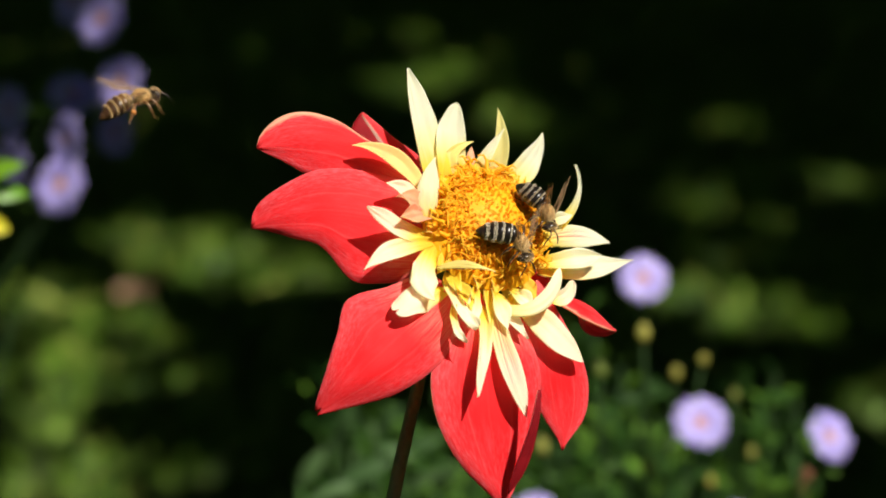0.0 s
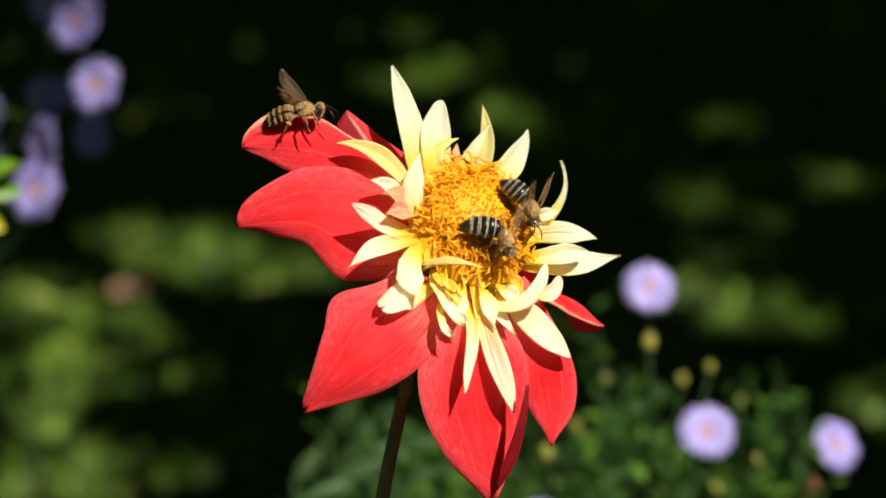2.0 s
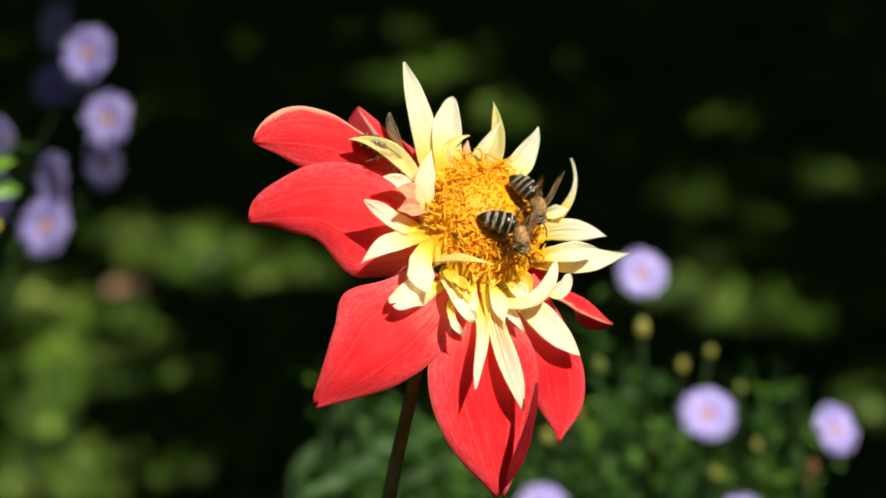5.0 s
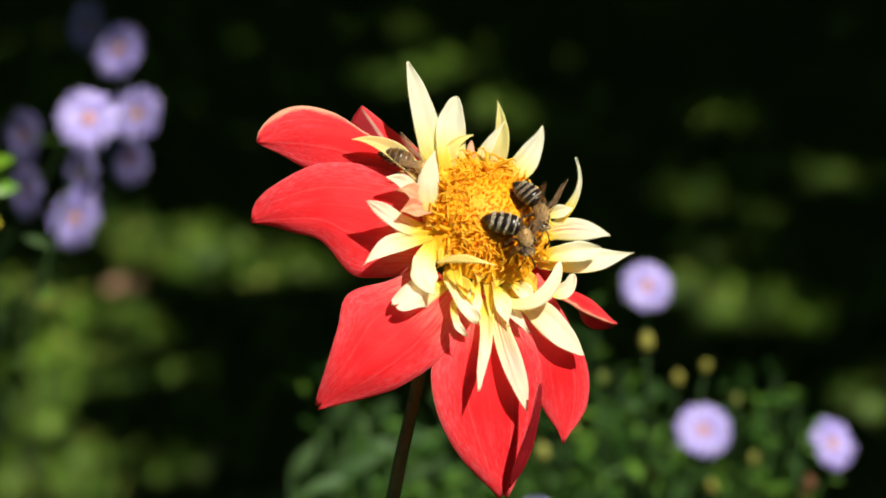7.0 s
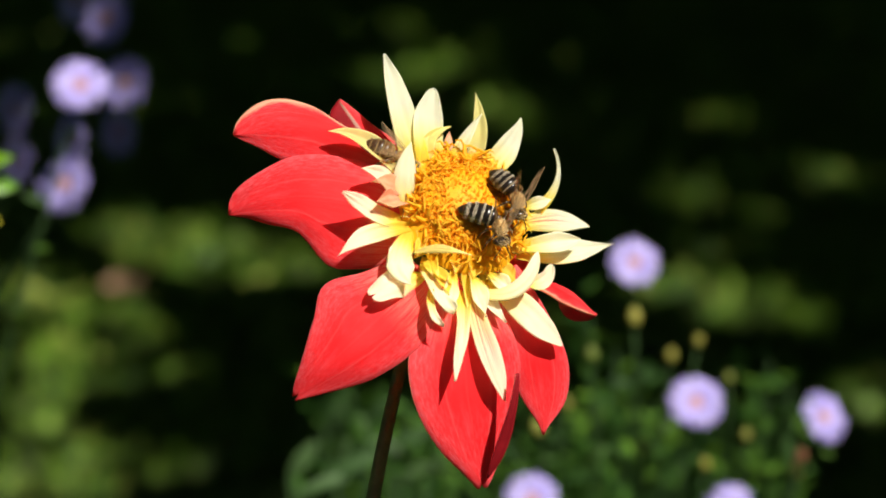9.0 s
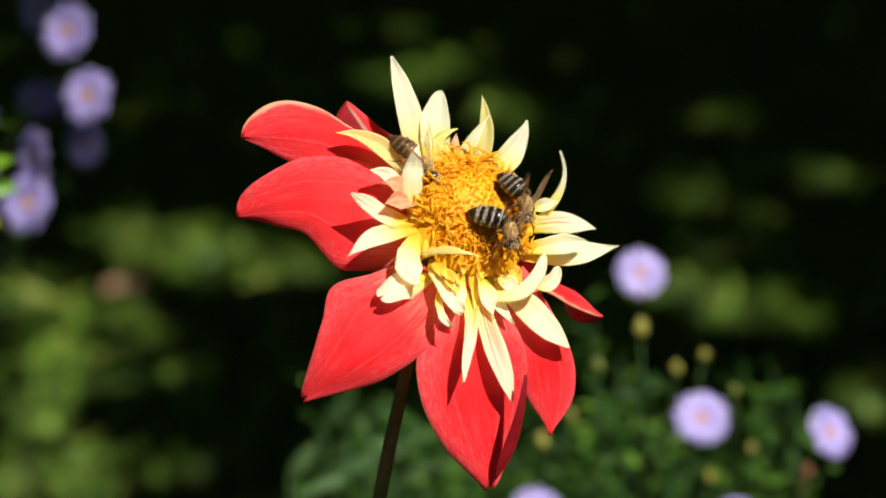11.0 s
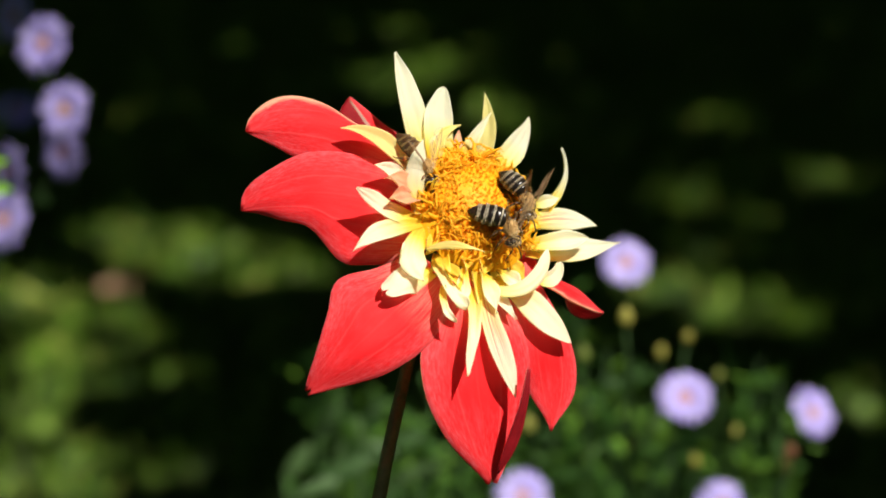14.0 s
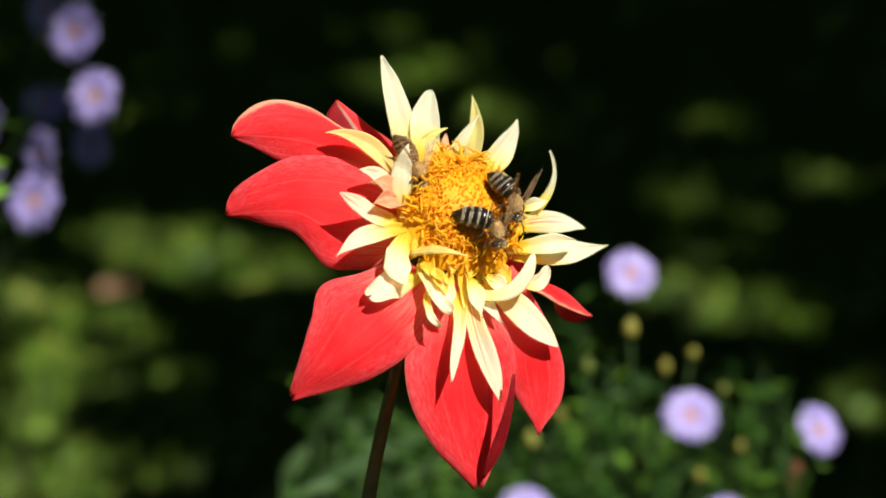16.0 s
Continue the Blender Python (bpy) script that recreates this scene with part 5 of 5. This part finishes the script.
def motions():
    sway = [
        (0, 0.00, 0.00, 0.00, 0.00, -0.00, 0.00),
        (0.5, 0.23, 0.15, 0.27, -0.79, 0.58, -0.18),
        (1, -0.11, 1.03, 0.55, -0.35, -0.37, 0.60),
        (1.5, -1.14, -0.23, 0.37, -0.97, -0.01, -0.89),
        (2, -1.86, -0.34, 0.33, -0.59, -0.64, -0.20),
        (2.5, -1.37, 0.46, 0.40, -1.06, 0.12, -1.00),
        (3, -0.34, 0.93, 0.53, -0.16, -0.62, 0.13),
        (3.5, 0.67, -0.10, 0.38, -0.44, 0.71, -0.28),
        (4, 0.71, 2.57, 0.49, -0.15, -0.20, 0.41),
        (6.5, 1.31, -1.70, 0.40, -0.26, 0.10, -0.44),
        (7, 1.93, -0.52, 0.02, 0.38, -0.11, -0.33),
        (7.5, 1.74, -0.04, 0.58, -0.39, 0.10, -0.06),
        (8, 0.22, -0.29, 1.45, -0.60, -0.20, -0.37),
        (8.5, -1.81, -0.45, 1.79, -0.49, -0.51, -1.56),
        (9, -2.44, -0.65, 1.47, -0.57, -0.57, -1.33),
        (11.5, -0.62, 0.62, 1.49, -0.65, -0.50, -0.61),
        (12, -2.43, -2.50, 1.39, -0.59, -0.60, -1.94),
        (12.5, -2.41, -0.90, 0.82, 0.23, -0.92, -1.26),
        (13, -0.58, 0.91, 1.14, -0.31, -0.19, -0.53),
        (13.5, 0.71, 2.94, 2.18, -0.99, -0.30, 0.55),
        (14, 0.73, 2.94, 2.61, -1.08, -0.19, 0.47),
        (14.5, -0.36, 2.36, 2.14, -0.64, -0.18, -0.52),
        (15, -1.76, 0.30, 1.44, 0.08, -0.26, -1.14),
        (15.5, -2.32, -0.34, 1.35, 0.22, -0.24, -1.68),
        (16, -1.64, 1.73, 2.17, -0.37, -0.31, -1.03),
    ]
    walk(dahlia, [(t, head_pose(*v) @ HEAD.inverted() @ Matrix.Translation(BASE)) for t, *v in sway])

    def carried_by(t):
        for (a, *va), (b, *vb) in zip(sway, sway[1:]):
            if t <= b:
                k = (t - a) / (b - a)
                return head_pose(*[p + (q - p) * k for p, q in zip(va, vb)])
        return head_pose(*sway[-1][1:])

    walk(visitor, [(t, carried_by(t) @ set_on(p, h, u)) for t, p, h, u in (
        (0, (-63.4, -36.0, 27.5), (0.80, 0.55, 0.25), (0.32, -0.30, 1.23)),
        (0.1, (-55.9, -29.2, 26.0), (0.75, 0.57, 0.33), (0.12, -0.30, 1.23)),
        (0.2, (-47.1, -19.8, 25.5), (0.61, 0.60, 0.52), (0.02, -0.40, 1.23)),
        (0.3, (-41.0, -11.1, 26.3), (0.59, 0.60, 0.54), (0.02, -0.40, 1.23)),
        (0.4, (-37.9, -4.2, 28.4), (0.85, 0.47, 0.22), (0.42, -0.40, 1.33)),
        (0.5, (-37.6, -3.9, 28.1), (0.93, 0.36, 0.12), (0.42, -0.40, 1.33)),
        (0.6, (-37.1, -3.5, 28.4), (0.91, 0.37, 0.18), (0.42, -0.40, 1.33)),
        (0.8, (-37.4, -5.4, 25.2), (0.75, 0.44, 0.49), (0.12, -0.40, 1.33)),
        (1, (-36.5, -4.2, 26.4), (0.79, 0.43, 0.44), (0.22, -0.40, 1.33)),
        (1.2, (-35.4, -3.6, 26.5), (0.85, 0.39, 0.36), (0.32, -0.50, 1.33)),
        (1.5, (-31.3, -2.7, 25.7), (0.92, 0.30, 0.25), (0.42, -0.60, 1.33)),
        (1.8, (-31.6, -5.0, 26.2), (0.80, -0.50, 0.18), (0.42, -0.70, 1.33)),
        (2, (-31.0, -3.9, 26.5), (0.99, -0.08, 0.09), (0.42, -0.70, 1.33)),
        (2.2, (-30.0, -1.7, 26.4), (0.94, 0.28, 0.17), (0.42, -0.70, 1.33)),
        (2.5, (-26.7, -1.7, 24.5), (0.93, 0.24, -0.29), (0.42, -0.60, 1.13)),
        (2.8, (-26.2, -2.6, 22.4), (0.93, 0.37, -0.02), (0.52, -0.70, 1.03)),
        (3, (-24.8, -1.9, 22.4), (0.93, 0.36, -0.05), (0.52, -0.70, 1.03)),
        (3.5, (-20.0, -1.4, 20.6), (0.77, 0.21, -0.60), (0.62, -0.80, 1.03)),
        (4, (-17.2, -0.8, 19.0), (0.77, 0.20, -0.61), (0.62, -0.80, 1.03)),
        (6.5, (-11.2, -2.1, 13.8), (0.81, 0.28, -0.51), (0.62, -0.80, 0.93)),
        (7, (-10.7, -1.9, 13.7), (0.81, 0.27, -0.52), (0.62, -0.80, 0.93)),
        (8, (-10.8, -2.1, 13.5), (0.81, 0.27, -0.51), (0.62, -0.80, 0.93)),
        (9, (-9.8, -1.2, 14.1), (0.81, 0.27, -0.52), (0.62, -0.80, 0.93)),
        (11.5, (-6.7, -3.3, 12.7), (0.57, -0.03, -0.82), (0.72, -0.80, 0.83)),
        (12.5, (-6.2, -3.3, 12.3), (0.49, -0.09, -0.87), (0.72, -0.80, 0.83)),
        (13.5, (-7.3, -4.0, 12.1), (0.50, -0.09, -0.86), (0.72, -0.80, 0.83)),
        (14.5, (-6.4, -3.4, 12.2), (0.45, -0.12, -0.88), (0.72, -0.80, 0.83)),
        (16, (-6.3, -3.6, 11.8), (0.35, -0.20, -0.92), (0.72, -0.80, 0.83)),
    )])
    walk(feeder, [(t, carried_by(t) @ set_on(p, h, u)) for t, p, h, u in (
        (0, (9.3, -8.1, -0.2), (0.35, -0.20, -0.91), (0.32, -0.80, 0.53)),
        (1, (9.1, -8.0, 0.2), (0.34, -0.20, -0.92), (0.32, -0.80, 0.53)),
        (2, (8.9, -8.1, 0.1), (0.34, -0.21, -0.92), (0.32, -0.80, 0.53)),
        (3, (8.9, -8.0, 0.3), (0.31, -0.23, -0.92), (0.32, -0.80, 0.53)),
        (4, (9.6, -7.7, 0.2), (0.24, -0.27, -0.93), (0.32, -0.80, 0.53)),
        (6.5, (9.8, -7.7, 0.2), (0.19, -0.30, -0.94), (0.32, -0.80, 0.53)),
        (7, (9.9, -7.8, -0.2), (0.18, -0.30, -0.94), (0.32, -0.80, 0.53)),
        (8, (9.7, -8.0, -0.4), (0.18, -0.30, -0.94), (0.32, -0.80, 0.53)),
        (9, (9.6, -7.9, -0.2), (0.18, -0.30, -0.94), (0.32, -0.80, 0.53)),
        (11.5, (10.0, -7.8, -0.4), (0.18, -0.30, -0.94), (0.32, -0.80, 0.53)),
        (12.5, (9.9, -7.8, -0.2), (0.17, -0.30, -0.94), (0.32, -0.80, 0.53)),
        (13.5, (9.9, -8.0, -0.6), (0.17, -0.31, -0.94), (0.32, -0.80, 0.53)),
        (14.5, (10.0, -7.9, -0.4), (0.24, -0.27, -0.93), (0.32, -0.80, 0.53)),
        (16, (9.6, -8.0, -0.4), (0.25, -0.27, -0.93), (0.32, -0.80, 0.53)),
    )])
    walk(partner, [(t, carried_by(t) @ set_on(p, h, u)) for t, p, h, u in (
        (0, (14.7, -1.5, 6.0), (0.30, -0.23, -0.93), (0.52, -0.80, 0.63)),
        (1, (14.3, -1.8, 5.9), (0.29, -0.24, -0.93), (0.52, -0.80, 0.63)),
        (2, (14.3, -1.7, 6.0), (0.29, -0.24, -0.93), (0.52, -0.80, 0.63)),
        (3, (13.9, -1.7, 6.4), (0.25, -0.26, -0.93), (0.52, -0.80, 0.63)),
        (4, (13.9, -1.7, 6.6), (0.22, -0.27, -0.94), (0.52, -0.80, 0.63)),
        (6.5, (13.2, -2.7, 5.2), (0.20, -0.29, -0.94), (0.52, -0.80, 0.63)),
        (7, (13.3, -3.0, 4.7), (0.19, -0.29, -0.94), (0.52, -0.80, 0.63)),
        (8, (13.4, -2.7, 5.1), (0.19, -0.29, -0.94), (0.52, -0.80, 0.63)),
        (9, (13.2, -2.7, 5.2), (0.19, -0.29, -0.94), (0.52, -0.80, 0.63)),
        (11.5, (13.2, -2.8, 5.0), (0.19, -0.29, -0.94), (0.52, -0.80, 0.63)),
        (12.5, (13.3, -2.8, 5.1), (0.19, -0.29, -0.94), (0.52, -0.80, 0.63)),
        (13.5, (13.4, -2.6, 5.1), (0.18, -0.30, -0.94), (0.52, -0.80, 0.63)),
        (14.5, (13.5, -2.8, 4.8), (0.19, -0.29, -0.94), (0.52, -0.80, 0.63)),
        (16, (13.5, -2.7, 5.0), (0.19, -0.29, -0.94), (0.52, -0.80, 0.63)),
    )])
    flaps = ((0.0, 28), (0.1, 20), (0.2, 60), (0.3, 30), (0.4, 75), (0.5, 45), (0.6, 50), (0.8, 20), (1.0, 30), (1.2, 60), (1.5, 62), (1.8, 20), (2.0, 68), (2.2, 70),
             (2.5, 66), (2.8, 72), (3.5, 60), (4.2, 50), (6.3, 6), (9.2, 4), (11.3, 30), (16.0, 34))
    for wing, sgn, x, kind in visitor_wings:
        walk(wing, [(t, wing_pose(sgn, x, v, kind)) for t, v in flaps])
    left = [
        (0, 0.0, 0.0),
        (0.5, -1.0, -3.0),
        (1, -3.5, -5.9),
        (1.5, -4.8, -5.7),
        (2, -5.2, -11.6),
        (2.5, -5.4, -14.8),
        (3, -4.9, -17.7),
        (3.5, -3.9, -24.4),
        (4, -2.7, -29.5),
        (6.5, 9.5, -21.6),
        (7, 10.5, -13.9),
        (7.5, 10.0, -8.1),
        (8, 9.0, -2.0),
        (8.5, 7.8, 1.6),
        (9, 5.1, 2.0),
        (11.5, -6.2, -30.5),
        (12, -7.4, -37.4),
        (12.5, -8.2, -41.6),
        (13, -9.1, -41.9),
        (13.5, -9.5, -40.6),
        (14, -8.9, -37.5),
        (14.5, -8.0, -32.5),
        (15, -6.2, -29.8),
        (15.5, -3.9, -21.1),
        (16, -0.8, -14.7),
    ]
    walk(left_asters.root, [(t, swing(left_asters, x * 0.001, y * 0.001, 0.66)) for t, x, y in left])
    bending = [
        (0, -0.0, 0.0),
        (0.5, -2.5, 6.8),
        (1, -5.4, 6.4),
        (1.5, -5.7, -0.3),
        (2, -10.1, 19.2),
        (2.5, -12.4, 28.4),
        (3, -14.0, 38.3),
        (3.5, -17.3, 58.8),
        (4, -19.4, 74.1),
        (6.5, 36.0, -189.0),
        (7, 33.5, -173.5),
        (7.5, 31.2, -154.8),
        (8, 29.6, -137.6),
        (8.5, 22.7, -101.7),
        (9, 18.6, -82.4),
        (11.5, -22.5, 67.4),
        (12, -27.4, 80.5),
        (12.5, -30.4, 88.1),
        (13, -31.3, 86.6),
        (13.5, -30.8, 82.6),
        (14, -28.5, 77.0),
        (14.5, -24.9, 67.4),
        (15, -22.0, 65.7),
        (15.5, -15.4, 50.4),
        (16, -9.8, 43.0),
    ]
    walk(front_aster.root, [(t, swing(front_aster, x * 0.001, y * 0.001, 0.66)) for t, x, y in bending])
    single = [
        (0, 0.0, 0.0),
        (0.5, 0.4, -3.9),
        (1, 1.5, -5.8),
        (1.5, 2.3, -7.8),
        (2, 2.9, -7.4),
        (2.5, 2.6, -3.9),
        (3, 2.0, 1.0),
        (3.5, 1.7, 5.1),
        (4, 1.6, 5.7),
        (6.5, 3.7, -10.0),
        (7, 3.3, -9.8),
        (7.5, 2.3, -5.3),
        (8, 1.9, -2.6),
        (8.5, 1.7, 0.5),
        (9, 0.8, 5.3),
        (11.5, 2.7, -1.3),
        (12, 2.2, -0.5),
        (12.5, 1.9, -0.3),
        (13, 1.1, 2.2),
        (13.5, 0.2, 5.7),
        (14, -0.2, 7.3),
        (14.5, -0.2, 7.5),
        (15, 0.4, 6.0),
        (15.5, 0.9, 3.2),
        (16, 1.6, 0.4),
    ]
    walk(tall_aster.root, [(t, swing(tall_aster, x * 0.001, y * 0.001, 0.6)) for t, x, y in single])
    clump = [
        (0, 0.0, 0.0),
        (0.5, 0.1, -3.0),
        (1, 1.1, -4.8),
        (1.5, 2.4, -6.4),
        (2, 3.1, -5.0),
        (2.5, 4.1, -2.7),
        (3, 5.0, 1.5),
        (3.5, 5.0, 6.1),
        (4, 5.1, 7.3),
        (6.5, 4.2, -7.6),
        (7, 3.1, -6.7),
        (7.5, 2.6, -4.1),
        (8, 2.1, -1.7),
        (8.5, 2.2, 2.6),
        (9, 2.3, 5.9),
        (11.5, 3.6, -1.3),
        (12, 3.3, -1.0),
        (12.5, 2.7, 2.1),
        (13, 1.9, 4.3),
        (13.5, 1.3, 6.7),
        (14, 0.8, 9.4),
        (14.5, 0.8, 9.8),
        (15, 1.0, 8.9),
        (15.5, 1.6, 6.1),
        (16, 2.4, 1.4),
    ]
    walk(low_asters.root, [(t, swing(low_asters, x * 0.001, y * 0.001, 0.55)) for t, x, y in clump])


motions()
